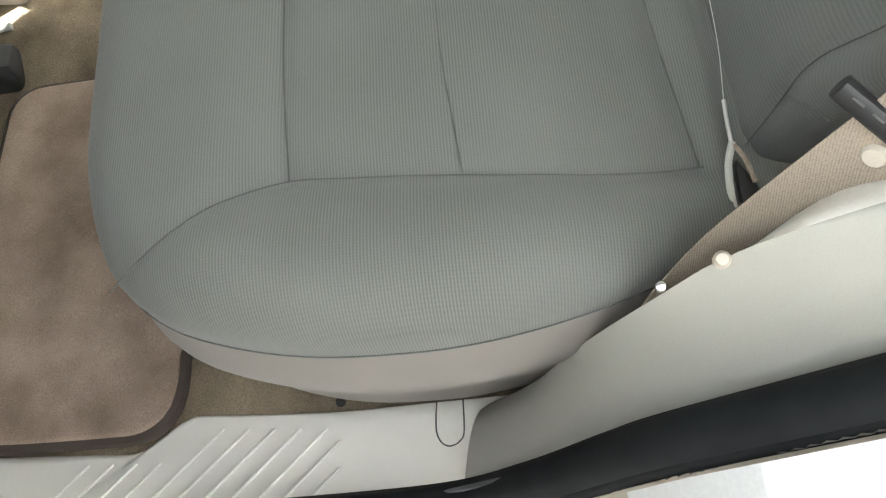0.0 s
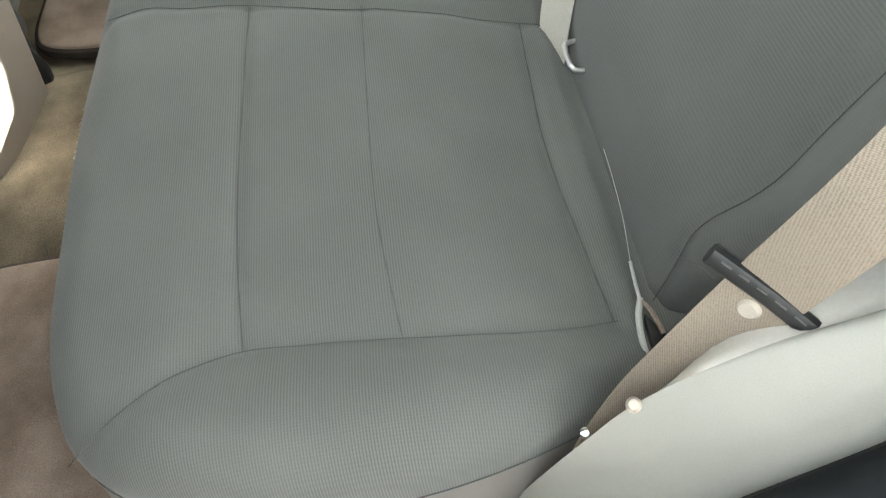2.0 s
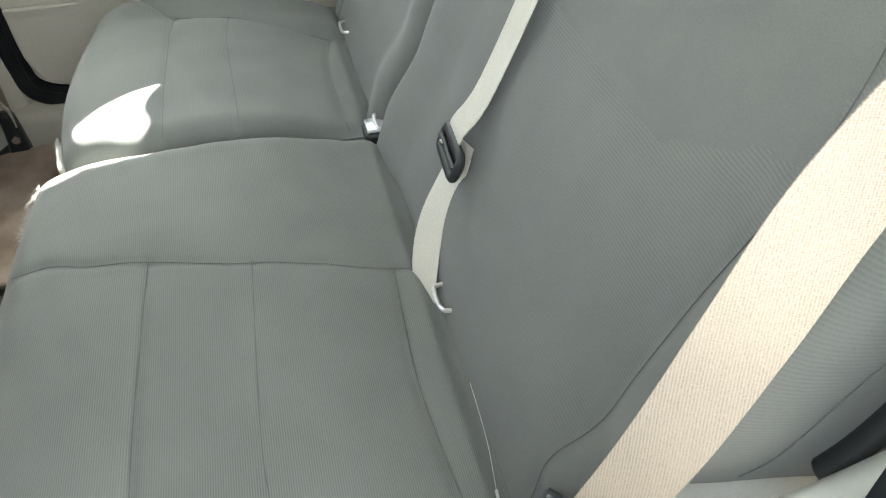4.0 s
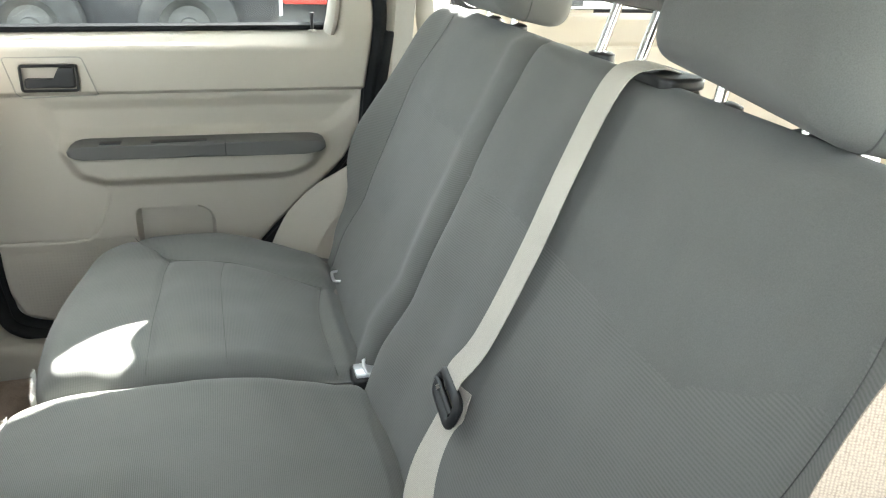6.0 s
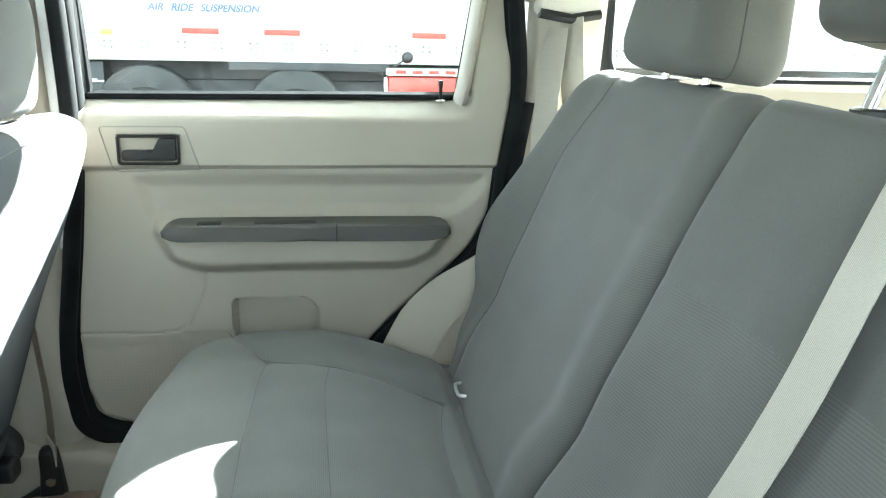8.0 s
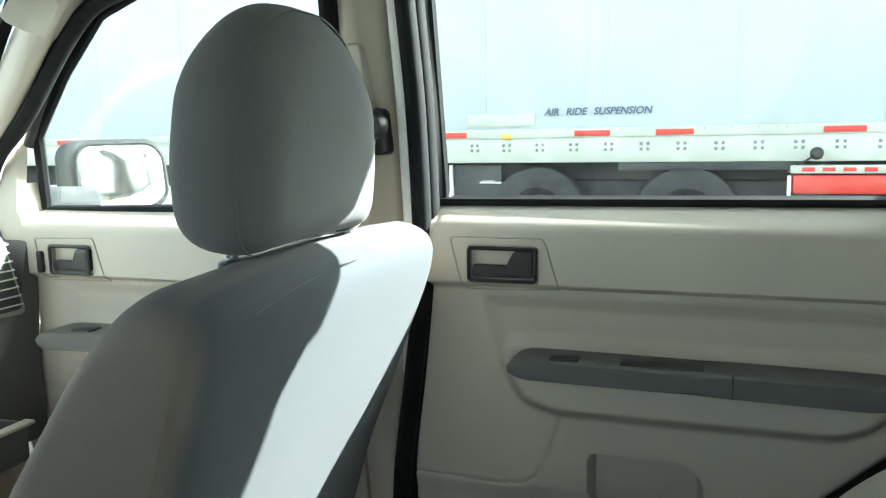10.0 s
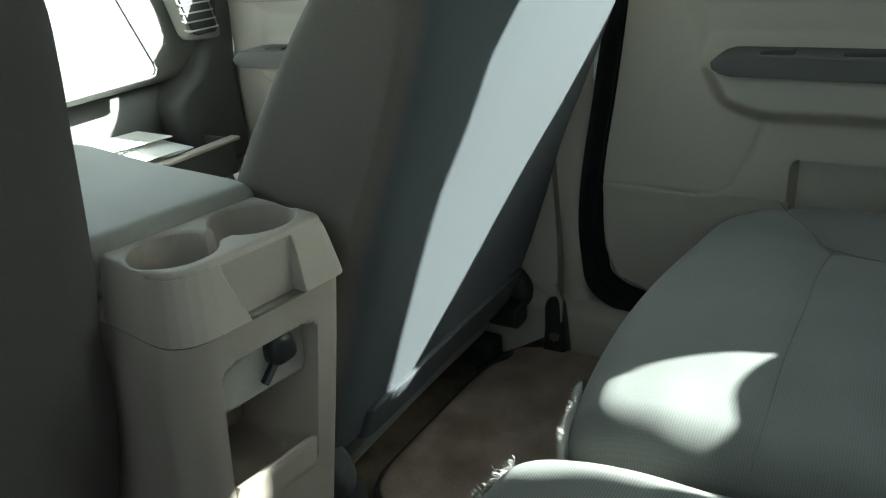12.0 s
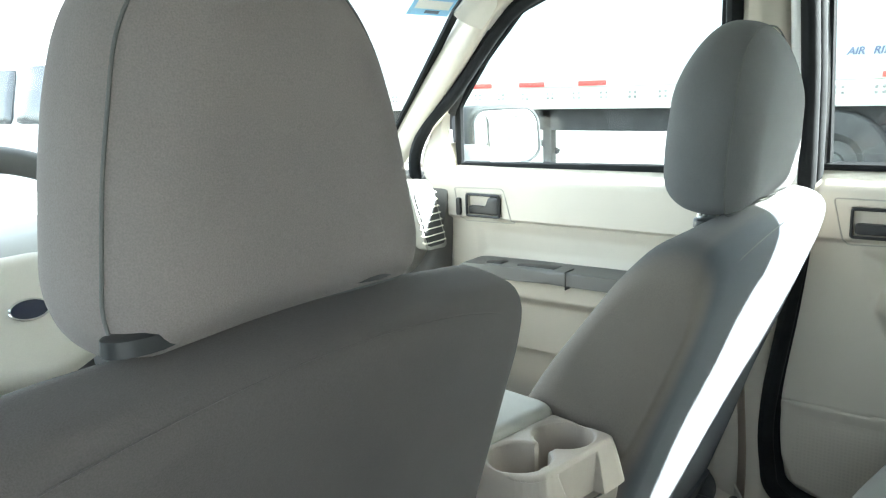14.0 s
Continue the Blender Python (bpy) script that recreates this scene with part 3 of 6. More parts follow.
def make_shell():
    f = thing("car_floor", "brown grey carpeted car floor with a centre tunnel", "car floor", kind="structure")

    def hump(V):
        V = V.copy()
        top = V[:, 2] > 0.50
        V[:, 2] += np.where(top, 0.05 * (1 - sm(.10, .22, np.abs(V[:, 0] - .02))) + 0.003 * np.sin(V[:, 0] * 19) * np.sin(V[:, 1] * 13), 0)
        return V
    part("carpet", puff(round_poly([(-.60, -1.1), (.64, -1.1), (.64, 2.0), (-.60, 2.0)], .03), "z", .44, .532, .01, hump, n=240, rings=60), CARPET, f)
    # left sill with its moulded ribs
    s = thing("sill_plate", "beige plastic scuff plate with raised ribs on the door sill", "sill plate", kind="structure")
    part("plate", puff(round_poly([(-.575, 1.2), (-.583, .80), (-.590, .674), (-.594, .622), (-.583, .596), (-.562, .571), (-.567, .512), (-.572, .432), (-.571, .25), (-.72, .22), (-.75, .40), (-.75, 1.2)],
                                  [.02, .05, .03, .012, .01, .008, .03, .03, .02, .02, .05, .02]), "z", .44, .540, .008, n=240, rings=8), SILL, s)
    ribs = [(-.579 - .002 * k, .540 - .0245 * k, .085) for k in range(5)] + [(-.599, .430, .07), (-.623, .431, .04)] + [(-.601 - .0013 * k, .667 - .023 * k, .045) for k in range(4)]
    for x, y, ln in ribs:
        part("rib", turned(box(0, ln, -.0012, .0012, -.001, .0028, .001, 1), Matrix.Translation((x, y, .540)) @ Matrix.Rotation(radians(132), 4, "Z")), SILL, s)
    part("clip_outline", sweep(catmull([(-.572, .341, .5405), (-.597, .343, .5405), (-.609, .339, .5405), (-.613, .331, .5405), (-.609, .322, .5405), (-.600, .318, .5405), (-.572, .317, .5405)], 36), ring(.0007, 6)), SEAM, s)
    part("clip", lathe([(0, .004), (.004, .003), (.005, 0)], 12, Matrix.Translation((-.564, .43, .541))), BLACK, s)
    sr = thing("sill_plate", "beige plastic sill trim beside the closed rear door", "sill plate", kind="structure")
    part("plate", puff(round_poly([(.640, -.2), (.640, .655), (.655, .665), (.655, 1.5), (.76, 1.5), (.76, -.2)], .01), "z", .44, .615, .02, n=120, rings=6), BEIGE, sr)
    for side in (1, -1):
        nm = "wall_right" if side > 0 else "wall_left"
        w = thing(nm, "beige trimmed body side around the doors of the car", "car body", kind="structure")

        def mir(V, F, q=side):
            V = np.array(V)
            V = V.copy()
            V[:, 0] = V[:, 0] if q > 0 else 2 * MID - V[:, 0]
            return V, F
        # rear quarter trim behind the rear door
        quarter = [(.30, .50), (.245, .66), (.200, .735), (.120, .828), (.050, .893), (.010, .955), (-.006, 1.0), (-.020, 1.10), (-.040, 1.20), (-.036, 1.32), (-.018, 1.46), (.03, 1.56), (-.166, 1.585), (-.160, 1.52), (-.160, 1.225), (-1.2, 1.205), (-1.2, .50)]

        def qd(P):
            y, z = P[:, 0], P[:, 1]
            return 0.018 * sm(.0, -.08, y) * sm(1.1, 1.25, z) - .006 * np.exp(-((z - 1.15) / .003) ** 2) * (y < 0) + .012 * np.exp(-((P[:, 0] + .10) / .03) ** 2 - ((z - 1.40) / .09) ** 2)
        V, F = relief(quarter, .715, qd, .006)
        V[:, 0] -= .05 * np.maximum(0, (V[:, 2] - 1.19) / .36)
        part("quarter_trim", mir(V, F), BEIGE, w)
        A = catmull([(.618, .300, .530), (.628, .255, .63), (.634, .222, .735), (.638, .184, .822), (.638, .152, .872), (.640, .094, .918), (.640, .040, .934), (.642, -.005, .938), (.645, -.050, .925), (.650, -.10, .90)], 64)
        A = resample(A, 64, False)
        B = catmull([(.700, .335, .590), (.700, .272, .655), (.700, .215, .73), (.700, .170, .788), (.700, .105, .850), (.700, .035, .915), (.700, -.002, .98), (.700, -.018, 1.08), (.700, -.038, 1.17)], 64)
        B = resample(B, 64, False) + np.array((.006, -.014, -.014) if side < 0 else (.006, -.035, -.035))
        up = sm(.850, .905, A[:, 2])[:, None]
        C = A + (np.array((-.008, -.030, -.110)) * (1 - up) + np.array((-.085, -.085, -.012)) * up if side < 0 else np.array((-.015, -.075, -.03)))
        rows = []
        for f in np.linspace(0, 1, 12):
            rows.append(C + (A - C) * f)
        for f in np.linspace(0, 1, 14)[1:]:
            rows.append(A + (B - A) * f + np.array((-.012, .0, .016)) * math.sin(math.pi * f))
        V = np.concatenate(rows)
        m = len(A)
        F = [(a * m + q, a * m + q + 1, (a + 1) * m + q + 1, (a + 1) * m + q) for a in range(len(rows) - 1) for q in range(m - 1)]
        at = part("arch_trim", mir(V, F), ARCH_SHADE if side < 0 else BEIGE, w, "padded beige wheel arch trim", angle=80)
        # upper ledge in white: its colour stands in for sunlight on the trim
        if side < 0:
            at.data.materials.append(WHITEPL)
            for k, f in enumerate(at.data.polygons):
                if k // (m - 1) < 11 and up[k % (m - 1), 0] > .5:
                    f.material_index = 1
        # centre pillar between the doors
        pill = [(.690, .58), (.702, .80), (.686, 1.10), (.690, 1.35), (.692, 1.50), (.66, 1.62), (.87, 1.62), (.84, 1.548), (.790, 1.505), (.784, 1.30), (.790, 1.0), (.84, .80), (.92, .66), (.98, .58)]

        def pd(P):
            c = (P[:, 0] - .737)
            slot = inside(P, [(.755, 1.30), (.752, 1.40), (.745, 1.46), (.725, 1.46), (.722, 1.38), (.735, 1.30)])
            return 0.028 * (1 - (c / .055) ** 2).clip(0, 1) + .005 * sm(-.002, .004, slot)
        V, F = relief(pill, .715, pd, .004)
        V[:, 0] -= .05 * np.maximum(0, (V[:, 2] - 1.19) / .36)
        part("pillar_trim", mir(V, F), BEIGE, w)
        part("pinch_edge", sweep([(sx(x, side), y, z) for x, y, z in ((.652, .685, 1.53), (.660, .683, 1.462), (.680, .680, 1.319), (.699, .681, 1.152), (.702, .690, .95))], ring(.0065, 8, .008), wide=(1, 0, 0)), WHITE, w, "white painted body edge")
        if side > 0:
            part("belt_guide_slot", plate(round_poly([(.715, 1.25), (.715, 1.31), (.700, 1.31), (.695, 1.25)], .006), "x", .655, .690, .004), BLACK, w)
        # outside of the centre pillar and the roof's edge above the doors
        V, F = plate(round_poly([(.668, 1.15), (.680, 1.56), (.812, 1.56), (.800, 1.15)], .01), "x", -.004, .004, .002)
        T = np.array(tumble(V[:, 1:], .768))
        T[:, 0] += V[:, 0]
        part("outer_pillar", mir(T, F), BLACK, w, "black outer pillar cover")
        part("roof_edge", mir(*sweep([(.70, -1.3, 1.625), (.715, -.3, 1.635), (.718, .4, 1.632), (.705, .9, 1.612), (.68, 1.10, 1.56), (.665, 1.22, 1.505), (.745, 1.42, 1.30), (.775, 1.60, 1.13)], ring(.030, 10, .022), wide=(1, 0, -.5))), WHITE, w, "white painted roof edge")
        # front pillar
        a_path = catmull([(.60, 1.07, 1.545), (.630, 1.18, 1.487), (.657, 1.29, 1.385), (.687, 1.40, 1.285), (.720, 1.52, 1.160), (.73, 1.58, 1.09)], 30)
        a_path[:, 0] = sx(a_path[:, 0], side)
        part("front_pillar", sweep(a_path, ring(.036, 14, .024), wide=np.array([(side * .35, .7, .55)] * len(a_path))), BEIGE, w)
        # outer skin, sill and roof rail
        part("outer_sill", mir(*puff(round_poly([(.74, .28), (.90, .32), (.90, .50), (.80, .57), (.74, .56)], .03), "y", -.4, 1.7, .02, n=40, rings=3)), WHITE, w)
        out = [(.26, .5), (.215, .70), (.18, .76), (.10, .83), (.03, .90), (-.02, .98), (-.04, 1.1), (-.085, 1.2), (-.105, 1.32), (-.105, 1.46), (-.09, 1.56), (-.11, 1.60), (-.190, 1.62), (-.190, 1.205), (-1.3, 1.185), (-1.45, 1.0), (-1.45, .5)]
        part("rear_wing", mir(*relief(out, .86, lambda P: .015 + .0 * P[:, 0] - .11 * sm(1.0, 1.6, P[:, 1]), .012, -1)), WHITE, w)
        part("jamb", sweep([(sx(.80, side), a - .012, b - .012) for a, b in APERTURE[11:19]], [(-.07, -.006), (.07, -.006), (.07, .006), (-.07, .006)], wide=(1, 0, 0)), WHITE, w, "white painted door opening")
        part("roof_rail", mir(*sweep([(.655, -1.2, 1.575), (.665, -.3, 1.588), (.668, .4, 1.585), (.655, .85, 1.572), (.628, 1.05, 1.545), (.618, 1.15, 1.500), (.625, 1.22, 1.44)], ring(.050, 12, .022), wide=(1, 0, -.35))), HEADLINE, w)
        part("rail_lip", mir(*sweep(catmull([(.690, 1.36, 1.325), (.676, 1.262, 1.428), (.664, 1.155, 1.490), (.656, 1.03, 1.522), (.652, .885, 1.536), (.650, .80, 1.541), (.652, .70, 1.553)], 40), ring(.016, 10, .014), wide=(0, .3, 1))), HEADLINE, w)
        part("upper_quarter_trim", mir(*plate(round_poly([(-.21, 1.580), (-.21, 1.615), (-1.2, 1.615), (-1.2, 1.565)], .008), "x", .712, .745, .008)), BEIGE, w)
        qw = thing("window_" + ("1" if side > 0 else "2"), "fixed rear quarter window", "window", kind="structure")
        part("pane", mir(*plate(round_poly([(-.180, 1.215), (-.180, 1.592), (-1.05, 1.575), (-1.18, 1.215)], .04), "x", .735, .739, .001)), GLASS, qw).visible_shadow = False
        part("seal", mir(*sweep([(.735, a, b) for a, b in round_poly([(-.180, 1.215), (-.180, 1.592), (-1.05, 1.575), (-1.18, 1.215)], .05)], ring(.012, 8), closed=True, wide=(1, 0, 0))), RUBBER, qw)
        sl = thing("door_seal", "black rubber seal round the rear door opening", "door seal", kind="structure")
        loop = catmull([(sx(x, side), a, b) for x, a, b in tumble(APERTURE, .700 if side > 0 else .710)], 300, True)
        part("seal", sweep(loop, ring(.014, 10, .013), closed=True, wide=(1, 0, 0)), RUBBER, sl)
        if side > 0:
            loop2 = catmull([(sx(x, side), .35 + (a - .35) * (.977 if b < 1.5 else .99), 1.06 + (b - 1.06) * (.980 if b < 1.2 else .997)) for x, a, b in tumble(APERTURE, .718)], 300, True)
            lip = ring(.015, 10, .0115)
            slope = catmull([(.699, a - .014, b - .016) for a, b in APERTURE[9:18]], 80)
            part("outer_lip", sweep(slope, ring(.012, 10, .014), wide=(1, 0, 0)), RUBBER, sl)
        else:
            loop2 = catmull([(sx(x, side), a * .985 + .006, b - .004) for x, a, b in tumble(APERTURE, .706)], 300, True)
            lip = ring(.012, 8, .008)
        part("inner_lip", sweep(loop2, lip, closed=True, wide=(1, 0, 0)), RUBBER, sl)
        if side < 0:
            loop3 = catmull([(-.678, a - .010, b - .012) for a, b in APERTURE[9:20]], 80)
            part("outer_lip", sweep(loop3, ring(.009, 10, .008), wide=(1, 0, 0)), RUBBER, sl)
            part("seal_ridge", sweep(loop3 + np.array((.014, .012, .020)), ring(.0022, 6), wide=(1, 0, 0)), RIDGE_LIGHT, sl, "ridge in a highlight grey")
            part("seal_ridge", sweep(loop3 + np.array((.000, .004, .0095)), ring(.0018, 6), wide=(1, 0, 0)), RIDGE_LIGHT, sl, "ridge in a highlight grey")
        fl = thing("door_seal", "black rubber seal round the front door opening", "door seal", kind="structure")
        loop = catmull([(sx(x, side), a, b) for x, a, b in tumble(FRONT_AP, .698)], 260, True)
        part("seal", sweep(loop, ring(.014, 10, .013), closed=True, wide=(1, 0, 0)), RUBBER, fl)
        # front wing outside, kick panel inside
        part("front_wing", mir(*relief([(1.46, .42), (1.46, 1.10), (1.62, 1.10), (2.20, 1.04), (2.92, .94), (2.98, .42), (2.62, .42), (2.55, .66), (2.25, .78), (1.95, .66), (1.88, .42)], .875, lambda P: .012 - .05 * sm(.85, 1.1, P[:, 1]), .015, -1)), WHITE, w, "white painted front wing")
        part("kick_panel", mir(*puff(round_poly([(1.36, .50), (1.36, .66), (1.42, .80), (1.46, 1.02), (1.97, 1.02), (1.97, .50)], .03), "x", .660, .700, .010, n=60, rings=4)), BEIGE, w, "beige kick panel")
    c = thing("ceiling", "pale felt headliner under the car roof", "headliner", kind="structure")

    def dome(V):
        V = V.copy()
        V[:, 2] += .035 * (1 - (V[:, 0] / .66) ** 2) - .085 * sm(.72, 1.24, V[:, 1])
        return V
    part("headliner", puff(round_poly([(-.65, -1.2), (.65, -1.2), (.65, 1.05), (.58, 1.225), (-.54, 1.225), (-.61, 1.05)], .06), "z", 1.588, 1.612, .008, dome, n=120, rings=14), HEADLINE, c)
    part("roof_skin", puff(round_poly([(-.70, -1.35), (.70, -1.35), (.70, 1.05), (.60, 1.26), (-.60, 1.26), (-.70, 1.05)], .08), "z", 1.655, 1.675, .008, dome, n=120, rings=10), WHITE, c, "white painted roof")
    b = thing("wall_rear", "beige trimmed tailgate with the rear window", "tailgate", kind="structure")
    part("lower_trim", box(-.66, .66, -1.26, -1.20, .50, 1.16, .02), BEIGE, b)
    part("upper_trim", box(-.62, .62, -1.24, -1.14, 1.52, 1.60, .02), BEIGE, b)
    for s in (-1, 1):
        part("side_trim", box(s * .64 - .05, s * .64 + .05, -1.26, -1.18, 1.14, 1.56, .015), BEIGE, b)
    part("pane", box(-.60, .60, -1.235, -1.23, 1.15, 1.54, 0), GLASS, b, smooth=False).visible_shadow = False
    part("lower_seal", box(-.60, .60, -1.215, -1.195, 1.155, 1.185, .006), RUBBER, b)
    cf = thing("cargo_floor", "beige cargo floor and its side boxes behind the rear seat", "cargo floor", kind="structure")
    part("floor_board", box(-.62, .64, -1.2, -.16, .80, .84, .01), CARPET, cf)
    fw = thing("wall_front", "dark bulkhead below the windscreen", "bulkhead", kind="structure")
    part("bulkhead", box(-.70, .70, 1.95, 2.0, .40, 1.08, .01), BLACK, fw)
    part("bonnet", puff(round_poly([(-.80, 2.0), (.80, 2.0), (.76, 2.9), (.5, 3.0), (-.5, 3.0), (-.76, 2.9)], .08), "z", .92, 1.04, .05, n=90, rings=6), WHITE, fw, "white painted bonnet")
    wd = thing("windscreen", "windscreen glass with a blue paper sticker", "windscreen", kind="structure")
    V = np.array([(-.57, 1.215, 1.500), (.61, 1.215, 1.500), (.735, 1.60, 1.10), (-.695, 1.60, 1.10)])
    part("pane", (V, [(0, 1, 2, 3)]), GLASS, wd, smooth=False).visible_shadow = False
    for s in (-1, 1):
        part("edge_band", sweep([(sx(.605, s), 1.222, 1.490), (sx(.720, s), 1.59, 1.115)], [(-.010, -.003), (.010, -.003), (.010, .003), (-.010, .003)], wide=(1, 0, 0)), RUBBER, wd)
    an = thing("antenna", "thin black mast antenna on the front wing", "antenna")
    part("mast", sweep([(.80, 2.35, .95), (.79, 2.28, 1.85)], ring(.003, 6)), BLACK, an)
    part("base", lathe([(0, .03), (.012, .02), (.018, 0)], 14, Matrix.Translation((.80, 2.35, .94))), BLACK, an)


make_shell()


# ---------------------------------------------------------------- doors on the right
def glazing(outline):
    """A pane 4 mm thick that leans with the car's side."""
    V, F = plate(outline, "x", -.002, .002, .001, n=80)
    T = np.array(tumble(V[:, 1:]))
    T[:, 0] += V[:, 0]
    return T, F


def handle_set(door, cy0, cy1, cz0, cz1, x):
    """The pull handle in its cup."""
    part("handle_cup", plate(round_poly([(cy0, cz0), (cy0, cz1), (cy1, cz1), (cy1, cz0)], .004), "x", x + .010, x + .022, .001), BEIGE, door, "beige handle recess")
    rim = [(x - .002, a, b) for a, b in round_poly([(cy0, cz0), (cy0, cz1), (cy1, cz1), (cy1, cz0)], .004)]
    part("handle_rim", sweep(rim, ring(.0025, 6), closed=True, wide=(1, 0, 0)), BLACK, door, "black handle surround")
    w = cy1 - cy0
    q = round_poly([(cy0 + .003, cz0 + .004), (cy0 + .003, cz1 - .003), (cy0 + w * .32, cz1 - .003), (cy0 + w * .42, cz0 + .020), (cy1 - .004, cz0 + .020), (cy1 - .004, cz0 + .004)], .004)
    part("handle", plate(q, "x", x - .002, x + .012, .003, n=60), BLACK, door, "black pull handle")


def joint_line(door, outline, foot):
    """The fine joint round a handle's bezel, on the raised upper half of the trim."""
    Q = [(.708 - .016 * float(sm(foot - .011, foot - .001, np.float64(b))) - .0004, a, b) for a, b in resample(outline, 90)]
    part("bezel_joint", sweep(Q, ring(.0011, 6), closed=True, wide=(1, 0, 0)), BEIGE_LID, door, "fine bezel joint")


def make_rear_door(side):
    before = set(bpy.data.objects)
    d = thing("door_1" if side > 0 else "door_4", "closed beige rear door with a dark grey armrest" if side > 0 else "unseen beige rear door swung partly open", "car door", kind="structure")
    O = [(.685, 1.155), (.668, 1.08), (.682, .95), (.695, .78), (.690, .70), (.668, .648), (.61, .628), (.45, .62), (.34, .63), (.27, .695), (.215, .765), (.18, .803), (.11, .870), (.038, .938), (.006, 1.0),
         (-.004, 1.09), (-.020, 1.20), (-.016, 1.30), (-.004, 1.42), (.012, 1.52), (.035, 1.52), (.03, 1.44), (.045, 1.32), (.062, 1.190), (.645, 1.184), (.672, 1.180)]
    pod = round_poly([(.562, .975), (.535, .920), (.483, .903), (.151, .903), (.105, .921), (.071, .965), (.080, .992), (.545, .992)], .02)
    dish = round_poly([(.592, 1.068), (.560, .965), (.545, .99), (.07, .99), (.02, 1.03), (.015, 1.068)], .02)
    bez = round_poly([(.622, 1.142), (.497, 1.142), (.476, 1.074), (.604, 1.070)], .006)
    cup = round_poly([(.597, 1.130), (.505, 1.130), (.505, 1.085), (.593, 1.083)], .004)
    pocket = round_poly([(.441, .858), (.320, .857), (.298, .835), (.297, .60), (.441, .60)], .015)
    spk = [(.478, .905), (.490, .862), (.512, .815), (.530, .803), (.56, .800), (.72, .803)]

    def depth(P):
        y, z = P[:, 0], P[:, 1]
        D = np.zeros(len(P))
        D += .016 * sm(1.072, 1.082, z) * sm(1.30, 1.18, z) - .035 * sm(1.150, 1.19, z) * sm(.040, .085, y)
        D -= .0035 * np.exp(-((z - 1.076) / .0025) ** 2) * (y < .6)
        D += .040 * sm(-.002, .028, inside(P, pod))
        D -= .012 * sm(0, .025, inside(P, dish))
        D -= .024 * sm(-.001, .004, inside(P, cup))
        D -= .030 * sm(-.001, .006, inside(P, pocket))
        D -= .003 * np.exp(-(poly_dist(P, spk) / .002) ** 2)
        low = (z < .9) & (y > .44)
        D -= .006 * sm(.0, .03, poly_dist(P, spk)) * low * (z < .80)
        D -= .002 * np.exp(-((y - (.643 - (z - 1.16) * .25)) / .002) ** 2) * (z > 1.07)
        return D
    V, F = relief(O, .708, depth, .0028)
    V[:, 0] -= .06 * np.maximum(0, (V[:, 2] - 1.19) / .36)
    part("trim_panel", (V, F), BEIGE, d)
    edge = [(a - .006, b - .006) for a, b in O[10:19]]
    part("door_edge", sweep(catmull([(.704, a, b) for a, b in edge], 80), ring(.0045, 8, .006), wide=(1, 0, 0)), SILVER, d, "pale painted door edge")
    # speaker grille: rows of flat spots, hole shade put into their darker beige
    V, F = [], []
    grille = round_poly([(.505, .790), (.655, .790), (.668, .70), (.655, .655), (.52, .650), (.500, .70)], .02)
    for a in np.arange(.500, .668, .0060):
        for b in np.arange(.652, .792, .0060):
            if inside(np.array([(a, b)]), grille)[0] > .003:
                k = len(V)
                V += [(.7125, a + .0022 * math.cos(i * math.pi / 3), b + .0022 * math.sin(i * math.pi / 3)) for i in range(6)]
                F.append(tuple(range(k, k + 6)))
    tagged(part("speaker_holes", (V, F), HOLE_SHADE, d, smooth=False), kind="stuff")
    arm = round_poly([(.539, .985), (.522, .998), (.30, .999), (.10, .996), (.084, .988), (.089, .975), (.12, .970), (.30, .971), (.52, .974)], .008)
    part("armrest", puff(arm, "x", .634, .700, .009, n=90, rings=4), GREYPL, d, "dark grey armrest")
    part("armrest_joint", box(.6332, .66, .2677, .2693, .972, .9996, .0005, 1), BLACK, d)
    part("pull_recess", box(.644, .676, .300, .395, 0.985, .9998, .001), BLACK, d, "black pull recess")
    part("window_switch", box(.644, .672, .445, .480, .990, 1.0005, .001), BLACK, d, "black window switch")
    part("pillar_edge", sweep(catmull([(.720, .066, 1.182), (.713, .059, 1.22), (.699, .046, 1.32), (.679, .031, 1.44), (.666, .018, 1.52)], 40), ring(.028, 14, .011), wide=(1, 0, 0)), BEIGE, d)
    joint_line(d, bez, 1.083)
    handle_set(d, .507, .595, 1.086, 1.128, .690)
    pin = part("lock_pin", lathe([(0, .034), (.004, .033), (.0045, .026), (.003, .020), (.003, 0)], 14, Matrix.Translation((.716, .098, 1.182))), BLACK, d)
    part("pin_collar", lathe([(.008, 0), (.007, .003), (.004, .004)], 16, Matrix.Translation((.716, .098, 1.181))), BEIGE, pin)
    part("pane", glazing(RWIN), GLASS, d, "clear door glass").visible_shadow = False
    part("window_seal", sweep(tumble(resample(RWIN, 120), .738), ring(.009, 8, .010), closed=True, wide=(1, 0, 0)), RUBBER, d, "black window seal")
    fr = np.array([(.650, 1.17), (.655, 1.30), (.668, 1.46), (.655, 1.53), (.60, 1.558), (.40, 1.562), (.13, 1.556), (.06, 1.54)])
    part("window_frame", sweep(tumble(catmull(fr, 60) + np.array((.018, .004)), .735), ring(.026, 10, .018), wide=(0, .7, .7)), BLACK, d, "black window frame")
    part("sill_strip", sweep([(.730, .65, 1.184), (.730, .06, 1.188)], ring(.006, 8)), RUBBER, d)
    outer = [(.72, .45), (.715, 1.15), (.03, 1.17), (-.01, 1.0), (.10, .84), (.20, .74), (.27, .45)]
